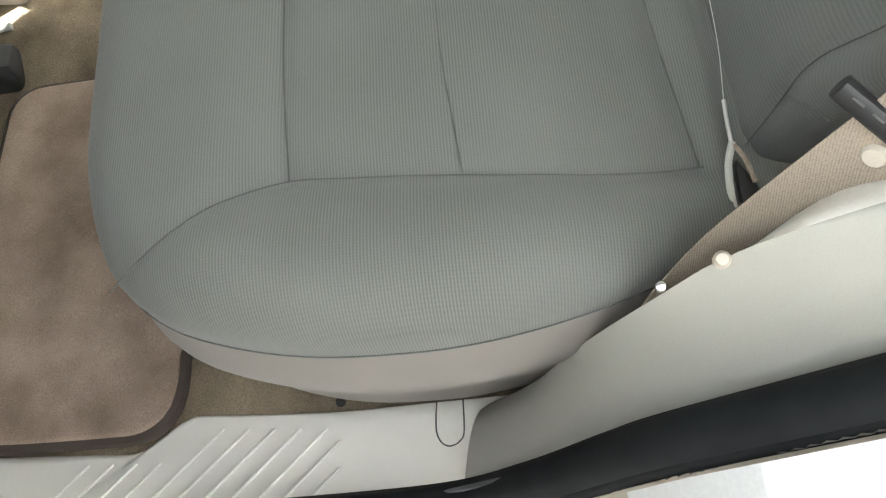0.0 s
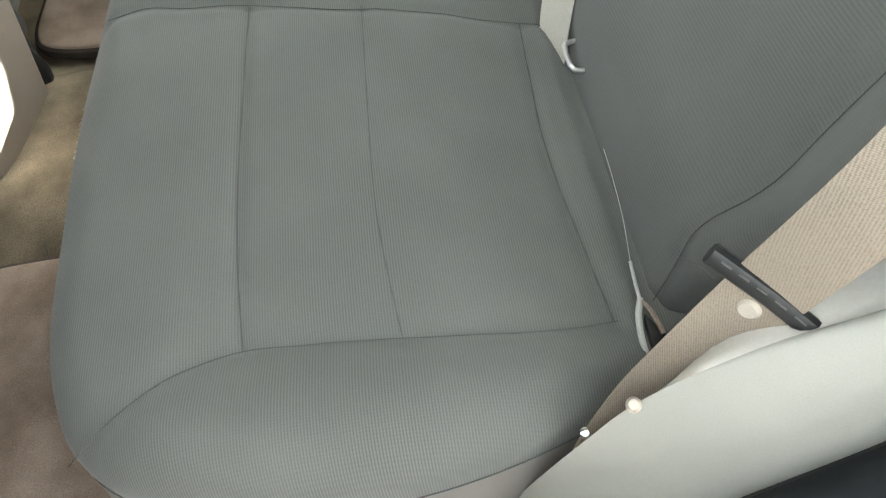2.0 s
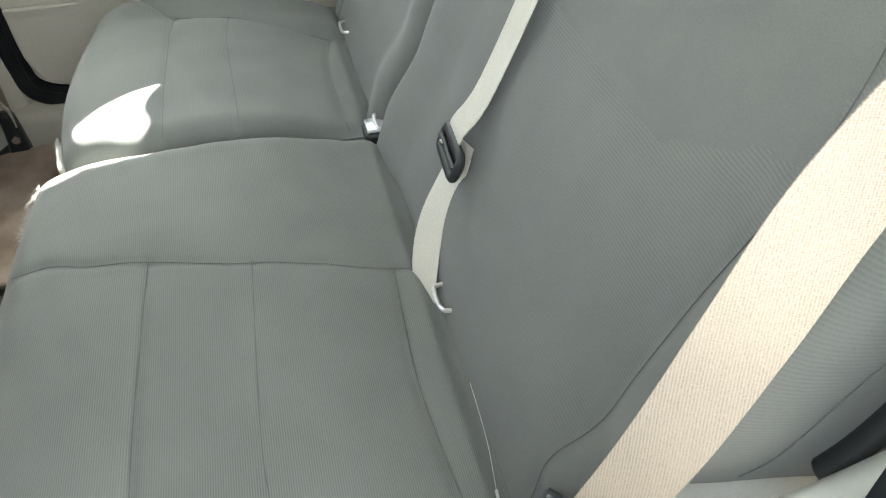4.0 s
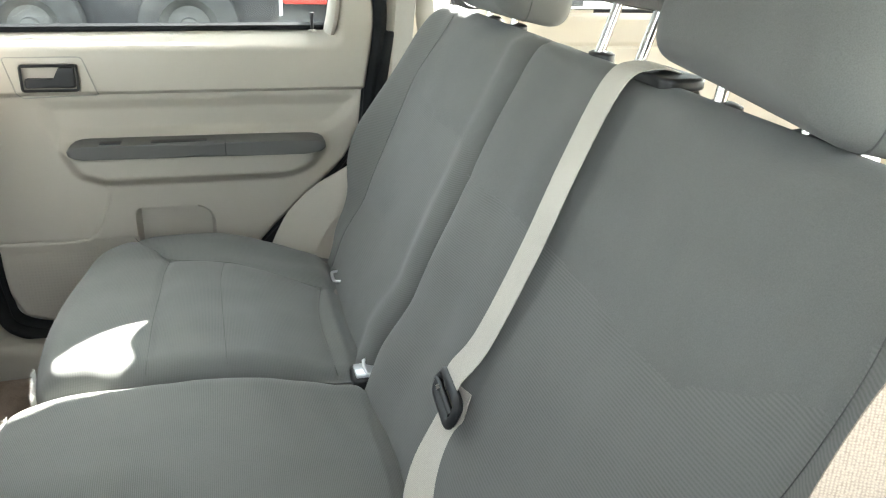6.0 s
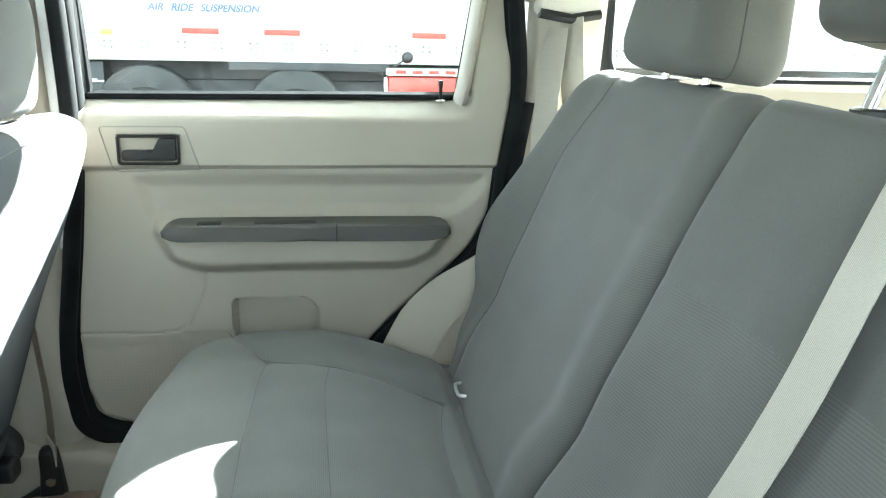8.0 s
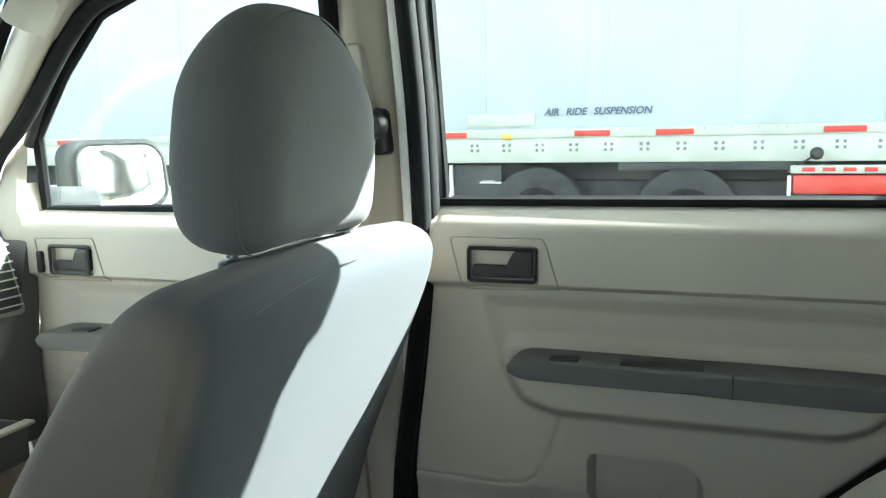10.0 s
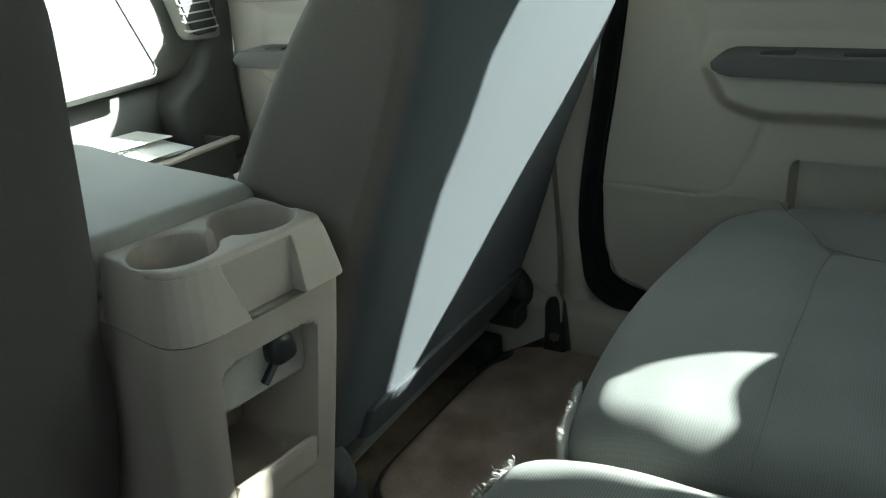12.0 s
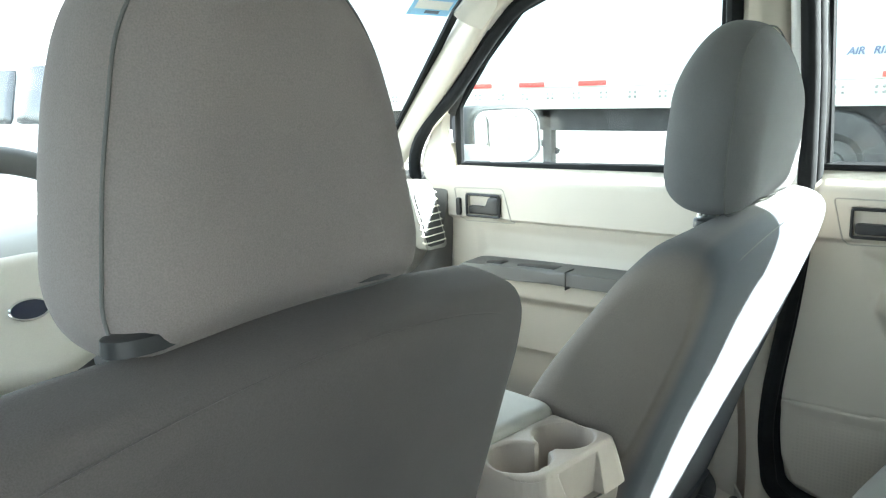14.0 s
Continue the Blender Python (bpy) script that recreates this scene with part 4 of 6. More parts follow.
    part("outer_skin", relief(outer, .875, lambda P: .02 - .05 * sm(.9, 1.2, P[:, 1]), .012, -1), WHITE, d, "white painted door skin")
    part("outer_handle", box(.885, .925, .10, .26, 1.02, 1.05, .012), WHITE, d)
    if side < 0:
        # mirrored and swung out about its front hinges; unseen, angle set to limit light
        m = Matrix.Translation((-.78, .72, 0)) @ Matrix.Rotation(radians(-33), 4, "Z") @ Matrix.Translation((.78, -.72, 0)) @ Matrix.Translation((2 * MID, 0, 0)) @ Matrix.Diagonal((-1, 1, 1, 1))
        for o in set(bpy.data.objects) - before:
            if o.type == "MESH":
                o.data.transform(m)
                o.data.flip_normals()


def make_front_door(side):
    before = set(bpy.data.objects)
    d = thing("door_2" if side > 0 else "door_3", "closed beige front door with a dark grey armrest", "car door", kind="structure")
    O = [(.795, 1.165), (.79, .85), (.80, .70), (.86, .63), (1.10, .62), (1.30, .64), (1.40, .73), (1.43, .83), (1.375, .93), (1.36, .98), (1.372, 1.04), (1.425, 1.16), (1.40, 1.24), (1.356, 1.285), (1.35, 1.162)]
    pod = round_poly([(1.300, .962), (1.275, .915), (1.22, .895), (.90, .895), (.85, .92), (.83, .965), (.85, .98), (1.28, .975)], .02)
    dish = round_poly([(1.30, 1.055), (1.285, .975), (.86, .98), (.84, 1.055)], .015)
    bez = round_poly([(1.330, 1.122), (1.212, 1.124), (1.192, 1.054), (1.315, 1.052)], .006)
    cup = round_poly([(1.299, 1.110), (1.217, 1.112), (1.217, 1.066), (1.297, 1.064)], .004)
    pocket = round_poly([(1.25, .80), (.95, .80), (.93, .78), (.93, .60), (1.27, .60)], .015)

    def depth(P):
        y, z = P[:, 0], P[:, 1]
        D = .016 * sm(1.054, 1.064, z) * sm(1.30, 1.15, z) - .030 * sm(1.135, 1.17, z) * (y < 1.35)
        D -= .0035 * np.exp(-((z - 1.058) / .0025) ** 2) * (y < 1.3)
        D += .040 * sm(-.002, .028, inside(P, pod)) - .010 * sm(0, .025, inside(P, dish))
        D -= .024 * sm(-.001, .004, inside(P, cup))
        D -= .020 * sm(-.001, .006, inside(P, pocket))
        return D
    part("trim_panel", relief(O, .708, depth, .004), BEIGE, d)
    arm = round_poly([(1.290, .968), (1.272, .985), (1.10, .990), (.87, .990), (.86, .965), (1.10, .962), (1.27, .958)], .01)
    part("armrest", puff(arm, "x", .628, .700, .009, n=80, rings=4), GREYPL, d, "dark grey armrest")
    part("armrest_joint", box(.6265, .66, 1.039, 1.041, .958, .992, .0005, 1), BLACK, d)
    part("pull_recess", box(.640, .672, 1.07, 1.15, .975, .9915, .002), BLACK, d, "black pull recess")
    part("window_switch", box(.640, .668, 1.185, 1.22, .98, .990, .002), BLACK, d, "black window switch")
    joint_line(d, bez, 1.065)
    handle_set(d, 1.219, 1.297, 1.067, 1.110, .690)
    part("lock_slot", plate(round_poly([(1.312, 1.066), (1.312, 1.102), (1.322, 1.102), (1.322, 1.066)], .004), "x", .684, .692, .002), BLACK, d, "black lock switch")
    part("pane", glazing(FWIN), GLASS, d, "clear door glass").visible_shadow = False
    part("window_seal", sweep(tumble(resample(FWIN, 120), .738), ring(.008, 8, .010), closed=True, wide=(1, 0, 0)), RUBBER, d, "black window seal")
    fr = np.array([(1.36, 1.27), (1.30, 1.375), (1.215, 1.478), (1.12, 1.515), (1.04, 1.530), (.88, 1.545), (.808, 1.52), (.793, 1.45), (.787, 1.18)])
    part("window_frame", sweep(tumble(catmull(fr, 60) + np.array((.004, .000)), .735), ring(.010, 10, .012), wide=(0, .7, .7)), BLACK, d, "black window frame")
    outer = [(.725, .45), (.72, 1.15), (1.50, 1.12), (1.55, .45)]
    part("outer_skin", relief(outer, .875, lambda P: .02 - .05 * sm(.9, 1.2, P[:, 1]), .015, -1), WHITE, d, "white painted door skin")
    if side < 0:
        for o in set(bpy.data.objects) - before:
            if o.type == "MESH":
                o.data.transform(Matrix.Translation((2 * MID, 0, 0)) @ Matrix.Diagonal((-1, 1, 1, 1)))
                o.data.flip_normals()
        return
    m = thing("side_mirror", "dark grey side mirror housing with chrome edged glass", "mirror")
    q = round_poly([(.865, 1.140), (.865, 1.255), (.885, 1.277), (1.02, 1.277), (1.045, 1.25), (1.05, 1.16), (1.02, 1.138), (.90, 1.125)], .03)

    def turn(V):
        return rot(rot(V, (.95, 1.42, 1.2), "X", -1.5), (.87, 1.42, 1.2), "Z", -29)
    Vh, Fh = puff(q, "y", 1.405, 1.52, .035, turn, n=70, rings=5, r0=.006)
    part("housing", (Vh, Fh), MATTBLK, m)
    c = q.mean(0)
    qi = c + (q - c) * .88
    def swivel(V):
        """Turns the glass askew in its housing so that its reflection fits the camera's view."""
        return turn(rot(np.array(V, float), (.955, 1.40, 1.2), "Z", -4.5) + np.array((0, -.005, 0)))
    Vg, Fg = plate(qi, "y", 1.400, 1.4035, .0005, swivel, n=60)
    part("mirror_glass", (Vg, Fg), MIRROR, m, "reflecting mirror glass")
    part("glass_rim", (swivel(sweep([(a, 1.401, b) for a, b in resample(qi, 60)], ring(.004, 6), closed=True, wide=(0, 1, 0))[0]), sweep([(a, 1.401, b) for a, b in resample(qi, 60)], ring(.004, 6), closed=True, wide=(0, 1, 0))[1]), MATTBLK, m)
    part("arm", puff(round_poly([(.76, 1.13), (.76, 1.20), (.90, 1.19), (.90, 1.14)], .02), "y", 1.37, 1.47, .02, n=40, rings=3), MATTBLK, m)


make_rear_door(1)
make_rear_door(-1)
make_front_door(1)
make_front_door(-1)


# ---------------------------------------------------------------- rear seat
def cushion_top(x, y, mid):
    """Height of the rear cushions over the plan; mid: where the raised middle place begins and ends."""
    z = .836 - .040 * sm(.30, .08, y) - .018 * sm(.44, .56, y) * 1.0
    z = z + .005 * sm(mid[0] - .02, mid[0] + .05, x) * sm(mid[1] + .001, mid[1] - .05, x)
    z = z + .006 * sm(.50, .56, np.abs(x)) - .012 * sm(.124, .104, y)
    return z + ripple(np.stack([np.atleast_1d(x), np.atleast_1d(y)], 1), .0007, .08, 5)


def on_cushion(pts, n=60, lift=.0, mid=(-.12, .115)):
    P = catmull(pts, n)
    return np.array([(a, b, float(cushion_top(np.float64(a), np.float64(b), mid)[0]) + lift) for a, b in P])


def make_cushion(outline, seams, name, label, centre, fray, cloth=CLOTH, faint=()):
    seat = thing(name, label, "car seat")

    def shape(V):
        V = V.copy()
        top = sm(.782, .83, V[:, 2])
        z = cushion_top(V[:, 0], V[:, 1], (-.12, .115)) - .836
        P = V[:, :2]
        for s in seams:
            z = z - .0028 * np.exp(-(poly_dist(P, catmull(s, 24)) / .006) ** 2) - .003 * np.exp(-(poly_dist(P, catmull(s, 24)) / .025) ** 2)
        for s in faint:
            z = z - .0012 * np.exp(-(poly_dist(P, catmull(s, 24)) / .005) ** 2) - .001 * np.exp(-(poly_dist(P, catmull(s, 24)) / .02) ** 2)
        V[:, 2] += top * z
        return V
    t = part("cushion", puff(outline, "z", .770, .836, .042, shape, n=320, rings=60, rs=10, centre=centre, r0=.006), cloth, seat)
    O = resample(outline, 200)
    c = np.array(centre)
    def under(V):
        V = V.copy()
        z = V[:, 2]
        V[:, :2] = c + (V[:, :2] - c) * (1 + .022 * np.exp(-((z - .728) / .034) ** 2) - .05 * sm(.70, .60, z))[:, None]
        return V
    part("skirt", puff(c + (O - c) * .994, "z", .575, .784, .008, under, n=200, rings=3, sides=14), CLOTH_SIDE, t, "paler grey side cloth")
    for s in seams:
        part("seam", sweep(on_cushion(s, 60, -.0050 if cloth is CLOTH else -.0059), ring(.0005, 6)), SEAM, t)
    for s in faint:
        part("seam", sweep(on_cushion(s, 60, -.0020), ring(.0004, 6)), SEAM, t)
    ed = np.array([(a, b, .779) for a, b in c + (O - c) * 1.001])
    part("edge_seam", sweep(ed, ring(.0006, 6), closed=True), SEAM, t)
    if fray:
        rnd = random.Random(5)
        V, F = [], []
        for a, b in catmull(fray, 500):
            for _ in range(11 if a > .0 else 5):
                k = len(V)
                z0 = .770 + rnd.uniform(-.03, .036 if a > .0 else .022)
                g = 1.5 if a > .0 else .55
                dx, dy, dz = g * rnd.uniform(-.004, .004), g * rnd.uniform(.001, .005), g * rnd.uniform(-.004, .004)
                V += [(a, b, z0), (a + .0004, b, z0 + .0004), (a + dx, b + dy, z0 + dz)]
                F.append((k, k + 1, k + 2))
        tagged(part("frayed_threads", (V, F), FRAY, t, "pale frayed threads", smooth=False), kind="stuff")
    return seat


LEFT_OUT = round_poly([(-.545, .055), (-.567, .150), (-.591, .225), (-.603, .30), (-.600, .41), (-.563, .512), (-.47, .552), (-.22, .564), (.0, .552), (.114, .540), (.117, .30), (.117, .055)],
                      [.03, .05, .05, .08, .10, .08, .08, .15, .15, .03, .1, .02])
RIGHT_OUT = round_poly([(.123, .055), (.123, .30), (.132, .516), (.22, .532), (.34, .540), (.47, .530), (.580, .500), (.630, .42), (.632, .31), (.600, .180), (.545, .055)],
                       [.02, .1, .03, .08, .1, .08, .08, .10, .10, .06, .03])
L_SEAMS = [[(-.562, .505), (-.533, .475), (-.510, .435), (-.501, .394), (-.506, .33), (-.512, .26), (-.512, .19), (-.505, .135)],
           [(-.501, .394), (-.40, .400), (-.27, .399), (-.120, .394)],
           [(-.505, .138), (-.35, .150), (-.25, .146), (-.166, .140)],
           [(-.090, .540), (-.090, .505), (-.108, .46), (-.120, .394), (-.150, .287), (-.166, .140), (-.170, .09)]]
R_SEAMS = [[(.606, .436), (.575, .422), (.540, .396), (.506, .371), (.487, .300), (.462, .236), (.438, .175), (.420, .128)],
           [(.506, .371), (.44, .379), (.37, .381), (.27, .385), (.128, .384)], [(.420, .130), (.30, .146), (.128, .142)]]
SEAT_L = make_cushion(LEFT_OUT, L_SEAMS, "rear_seat", "wide grey cloth rear seat for two with a middle belt", (-.24, .33), [(-.43, .5535), (-.22, .5625), (.0, .5515), (.104, .5405)], faint=[[(-.510, .286), (-.40, .294), (-.27, .291), (-.150, .287)]])
SEAT_R = make_cushion(RIGHT_OUT, R_SEAMS, "rear_seat", "single grey cloth rear seat with a frayed front edge", (.36, .33), [(.138, .5165), (.215, .5305)], CLOTH_SOFT, faint=[[(.470, .284), (.40, .290), (.27, .288), (.128, .284)]])

LEAN_BACK = 21.0
PIVOT = (0, .085, .765)


def lean(V):
    return rot(np.array(V, float), PIVOT, "X", LEAN_BACK)


def back_front(x, z, x0, x1, s=0):
    """How far the front of a backrest stands out: bolsters at the sides, a hollow between."""
    c, h = (x0 + x1) / 2, (x1 - x0) / 2
    d = .012 * sm(.62, .88, np.abs(x - c) / h) - .012 * sm(1.12, 1.28, z) + .010 * np.exp(-((z - .95) / .12) ** 2)
    d = d + .022 * sm(.93, .83, z) + .034 * np.exp(-((z - 1.0) / np.where(z > 1.0, .13, .22)) ** 2) * sm(.66, .92, s * (x - c) / h)   # the outer wing stands out at mid height
    return d + ripple(np.stack([np.atleast_1d(x), np.atleast_1d(z)], 1), .0007, .12, 3)


def make_back(x0, x1, outer, seams, seat, crest=1.290, cut=1.0):
    s = 1 if outer == x1 else -1
    inner = x0 if outer == x1 else x1
    o = round_poly([(inner, .735), (inner, 1.258), (inner + s * .01, 1.284), (outer - s * .040, crest), (outer + s * .004, crest - .038), (outer + s * .006, 1.10), (outer - s * .002, 1.015), (outer - s * .022 * cut, .965), (outer - s * .070 * cut, .885), (outer - s * .095 * cut, .80), (outer - s * .10 * cut, .735)],
                   [.02, .03, .03, .05, .05, .06, .03, .04, .05, .04, .02])

    def shape(V):
        V = V.copy()
        front = sm(.03, .08, V[:, 1])
        d = back_front(V[:, 0], V[:, 2], x0, x1, s)
        P = V[:, [0, 2]]
        for k, q in enumerate(seams):
            d = d - (.0012 if k == 1 else .0028) * np.exp(-(poly_dist(P, catmull(q, 24)) / .008) ** 2)
        V[:, 1] += front * d
        return lean(V)
    t = part("backrest", puff(o, "y", -.022, .085, .036, shape, n=260, rings=50, rs=8, r0=.02), CLOTH_BACK, seat)
    # ribbed cloth below the cross seam and on the outer bolster
    t.data.materials.append(CLOTH_RIB)
    cross = np.array(sorted((a, b) for a, b in seams[1]))
    rise = np.array(sorted((b, a) for a, b in seams[0]))
    for f in t.data.polygons:
        x, y, z = rot(np.array([f.center]), PIVOT, "X", -LEAN_BACK)[0]
        out = s * (x - np.interp(z, rise[:, 0], rise[:, 1])) > 0
        if (out and z > .83) or (not out and z < np.interp(x, cross[:, 0], cross[:, 1])):
            f.material_index = 1
    for q in seams:
        P = catmull(q, 50)
        L = np.array([(a, .085 + float(back_front(np.float64(a), np.float64(b), x0, x1, s)[0]) - .0017, b) for a, b in P])
        part("seam", sweep(lean(L), ring(.0004, 6)), SEAM if q is seams[0] else CLOTH_BACK, t)
    part("back_shell", (lean(puff(o * np.array([1, 1]), "y", -.036, -.018, .008, None, n=120, rings=3)[0]), puff(o, "y", -.036, -.018, .008, None, n=120, rings=3)[1]), BLACK, t, "black rear shell")
    return t


make_back(-.60, .117, -.60, [[(-.487, .770), (-.478, .821), (-.475, .855), (-.487, .912), (-.496, 1.03), (-.506, 1.134), (-.496, 1.20), (-.47, 1.27)],
                              [(-.506, 1.139), (-.468, 1.134), (-.425, 1.108), (-.379, 1.085), (-.321, 1.084), (-.245, 1.091), (-.165, 1.096), (.10, 1.096)],
                              [(-.479, .822), (-.492, .833), (-.507, .848), (-.530, .866)]], SEAT_L, crest=1.274)
make_back(.123, .62, .62, [[(.515, .785), (.510, .838), (.525, .912), (.532, 1.025), (.535, 1.134), (.522, 1.20), (.49, 1.27)], [(.535, 1.139), (.42, 1.132), (.36, 1.122)]], SEAT_R, cut=.62)


EGG = ((.40, 0, .14), (.5, .35, .25), (.46, .78, .26), (.25, 1, .27))        # half width, height and corner radius of a headrest's outline
BLOCK = ((.45, 0, .09), (.5, .30, .30), (.45, .74, .36), (.20, 1, .22))
TAPER = ((.46, 0, .10), (.50, .12, .12), (.45, .50, .3), (.36, .82, .22), (.19, 1, .2))
WEDGE = ((.46, 0, .08), (.50, .10, .12), (.44, .55, .3), (.37, .82, .2), (.22, 1, .25))


def make_headrest(seat, cx, cy, z0, w, h, d, tilt, cloth, post_sep=.055, post_from=None, soft=.46, pc=None, rear_seam=False, form=EGG, seam_at=-.06, seam_in=.061, lean_post=.25, skew=.0, post_y=.0, roll=.0):
    pc = cx if pc is None else pc
    half = [(cx - w * a, z0 + h * b) for a, b, _ in form]
    o = round_poly(half + [(2 * cx - a, b) for a, b in half[::-1]], [w * c for *_, c in form] + [w * c for *_, c in form[::-1]])

    def shape(V):
        V = V.copy()
        u = (V[:, 2] - z0) / h
        V[:, 1] = cy + (V[:, 1] - cy) * (1 - .22 * sm(.55, 1.0, u)) + .012 * u
        V[:, 0] += skew * u
        V[:, 2] += roll * (V[:, 0] - cx)
        return rot(V, (cx, cy, z0), "X", tilt)
    t = part("headrest", puff(o, "y", cy - d / 2, cy + d / 2, d * soft, shape, n=140, rings=14, rs=12), cloth, seat)
    # one seam runs round the middle of the pad's sides and top
    O = resample(o, 120)
    c0 = O.mean(0)
    L0 = np.linalg.norm(O - c0, axis=1, keepdims=True)
    O = c0 + (O - c0) * (1 - seam_in * d / L0) if rear_seam else c0 + (O - c0) * 1.001
    P = np.c_[O[:, 0], np.full(120, cy + d * (-.28 if rear_seam else seam_at)), O[:, 1]]
    part("seam", sweep(shape(P), ring(.0010, 6), closed=True, wide=(0, 1, 0)), SEAM, t)
    for s in (-1, 1):
        x = pc + s * post_sep
        zb = post_from if post_from is not None else z0 - .03
        part("post", sweep([(x, cy + post_y + (z0 - zb) * lean_post + .0125, zb - .05), (x, cy + .6 * post_y, z0 + .04)], ring(.0058, 12)), CHROME, t, "bright steel post")
        part("post_collar", lathe([(0, .004), (.011, .004), (.0150, .002), (.0155, -.006)], 18, Matrix.Translation((x, cy + post_y + (z0 - zb) * lean_post * .8, zb)) @ Matrix.Diagonal((1.35, .85, 1.0, 1))), BLACK, t, "black post collar")
    return t


make_headrest(SEAT_R, .345, -.148, 1.246, .250, .21, .112, 12, CLOTH_BACK, post_from=1.236, soft=.34, form=WEDGE, seam_at=.12)
make_headrest(SEAT_L, -.026, -.168, 1.288, .240, .16, .100, 12, CLOTH_BACK, post_sep=.044, post_from=1.236, pc=-.032, soft=.34, form=WEDGE, seam_at=.12, lean_post=.62)
make_headrest(SEAT_L, -.276, -.146, 1.238, .258, .215, .112, 12, CLOTH_BACK, post_from=1.226, soft=.34, form=WEDGE, seam_at=.12, roll=.10)


# ---------------------------------------------------------------- belts and anchors of the rear seat
def make_belts():
    b = thing("seat_belt", "beige outer seat belt with a black stop bar across it", "seat belt")
    path = catmull([(-.594, .172, .770), (-.591, .162, .805), (-.584, .138, .850), (-.578, .094, .925), (-.596, .0705, 1.03), (-.606, .051, 1.12), (-.612, .030, 1.20), (-.618, -.009, 1.27), (-.626, -.060, 1.325)], 70)
    wd = []
    for k in range(len(path)):
        f = min(1.0, k / 26)
        g = min(1.0, max(0.0, (k - 34) / 20))
        wd.append((.66 * f - .42 * g, .64 * f + .35 * (1 - f) + .28 * g, .38 * f + .9 * (1 - f) - .08 * g))
    part("webbing", sweep(path, flat(.0400, .0016), wide=np.array(wd)), WEB, b)
    part("stop_bar", sweep([(-.557, .1155, .9465), (-.581, .088, .9322), (-.609, .0575, .913)], ring(.0058, 10, .0066)), BLACK, b, "black plastic stop bar")
    bar = np.array([(-.557, .1155, .9465), (-.581, .088, .9322), (-.609, .0575, .913)])
    up = np.array((-.50, .42, .76)) * .0064
    for k in range(6):
        q = [tuple(np.array([np.interp(g, (0, .5, 1), bar[:, n]) for n in range(3)]) + up) for g in (.10 + .14 * k, .18 + .14 * k)]
        part("bar_mark", sweep(q, ring(.0007, 6)), GREYPL, b)
    part("button", lathe([(0, .005), (.005, .0045), (.0072, .002), (.0077, 0)], 20, look((-.5764, .0951, .9187), (-1.2984, .7411, 1.0847)) @ Matrix.Rotation(math.pi, 4, "X")), BUTTON, b, "off white belt button")
    part("guide", puff(round_poly([(-.125, 1.325), (-.030, 1.325), (-.025, 1.345), (-.055, 1.385), (-.095, 1.385), (-.13, 1.345)], .01), "x", -.665, -.632, .006, n=40, rings=3), WHITEPL, b)
    r = thing("seat_belt", "beige outer seat belt hanging from its pillar guide", "seat belt")
    for s, p in enumerate(([(.662, -.095, 1.315), (.650, -.10, 1.22), (.640, -.115, 1.10), (.635, -.12, .98)], [(.672, -.075, 1.30), (.664, -.065, 1.2), (.66, -.06, 1.10), (.655, -.075, 1.0)])):
        part("webbing", sweep(catmull(p, 30), flat(.046, .0016), wide=(.75, .55, .1 if s else -.1)), WEBG, r)
    part("guide", puff(round_poly([(-.145, 1.318), (-.045, 1.318), (-.04, 1.335), (-.068, 1.385), (-.082, 1.425), (-.104, 1.425), (-.120, 1.385), (-.148, 1.335)], .01), "x", .660, .700, .008, n=50, rings=3), WHITEPL, r, "pale belt guide")
    part("guide_slot", sweep([(.664, -.142, 1.322), (.662, -.095, 1.314), (.664, -.045, 1.322)], ring(.010, 10, .008)), BLACK, r, "black guide slot")
    c = thing("seat_belt", "pale middle seat belt buckled across the rear backrest", "seat belt")
    path = lean(catmull([(-.120, .000, 1.280), (-.120, .030, 1.2935), (-.120, .066, 1.287), (-.122, .088, 1.262), (-.132, .100, 1.18), (-.138, .105, 1.08), (-.130, .108, .98), (-.124, .118, .935), (-.123, .112, .915)], 60))
    part("webbing", sweep(path, flat(.039, .0016), wide=(1, .0, .05)), WEBG, c)
    low = lean(catmull([(-.122, .104, .922), (-.128, .104, .885), (-.148, .117, .83), (-.186, .120, .785), (-.220, .112, .745), (-.245, .085, .70)], 30))
    part("webbing", sweep(low, flat(.040, .0016), wide=(.95, .15, .25)), WEBG, c)
    for k in range(2):
        part("stitch", sweep(lean([(-.095 + .011 * k, .1055, .892 + .003 * k), (-.093 + .011 * k, .1055, .902 + .003 * k)]), ring(.001, 5)), WHITEPL, c, "white stitching")
    part("guide", puff(round_poly([(-.165, -.165), (-.078, -.165), (-.076, -.118), (-.167, -.118)], .015), "z", 1.228, 1.240, .004, n=40, rings=3), BLACK, c, "black top guide")
    rim = round_poly([(-.157, .893), (-.160, .919), (-.098, .926), (-.094, .901)], .009)
    bk = part("buckle", sweep(lean([(a, .117, b) for a, b in resample(rim, 60)]), ring(.0052, 10, .0065), closed=True, wide=tuple(lean([(0, 1.085, .765)])[0] - np.array(PIVOT))), BLACK, c, "black adjuster buckle")
    part("slide_bar", sweep(lean([(-.157, .120, .906), (-.097, .120, .913)]), ring(.004, 8, .0035)), BLACK, bk)
    # small chrome piece stands for a highlight on the black bar
    part("bar_glint", sweep(lean([(-.118, .1245, .911), (-.111, .1245, .912)]), ring(.0022, 6)), CHROME, bk, "chrome sliver for a glint on the bar")
    # steel anchor loops and the second buckle in the seat crease
    for k, (x, y, z) in enumerate(((-.229, .104, .7995), (.445, .103, .7995), (.122, .103, .806))):
        a = thing("anchor_loop", "small bright steel anchor loop in the seat crease", "anchor", group="anchor loops")
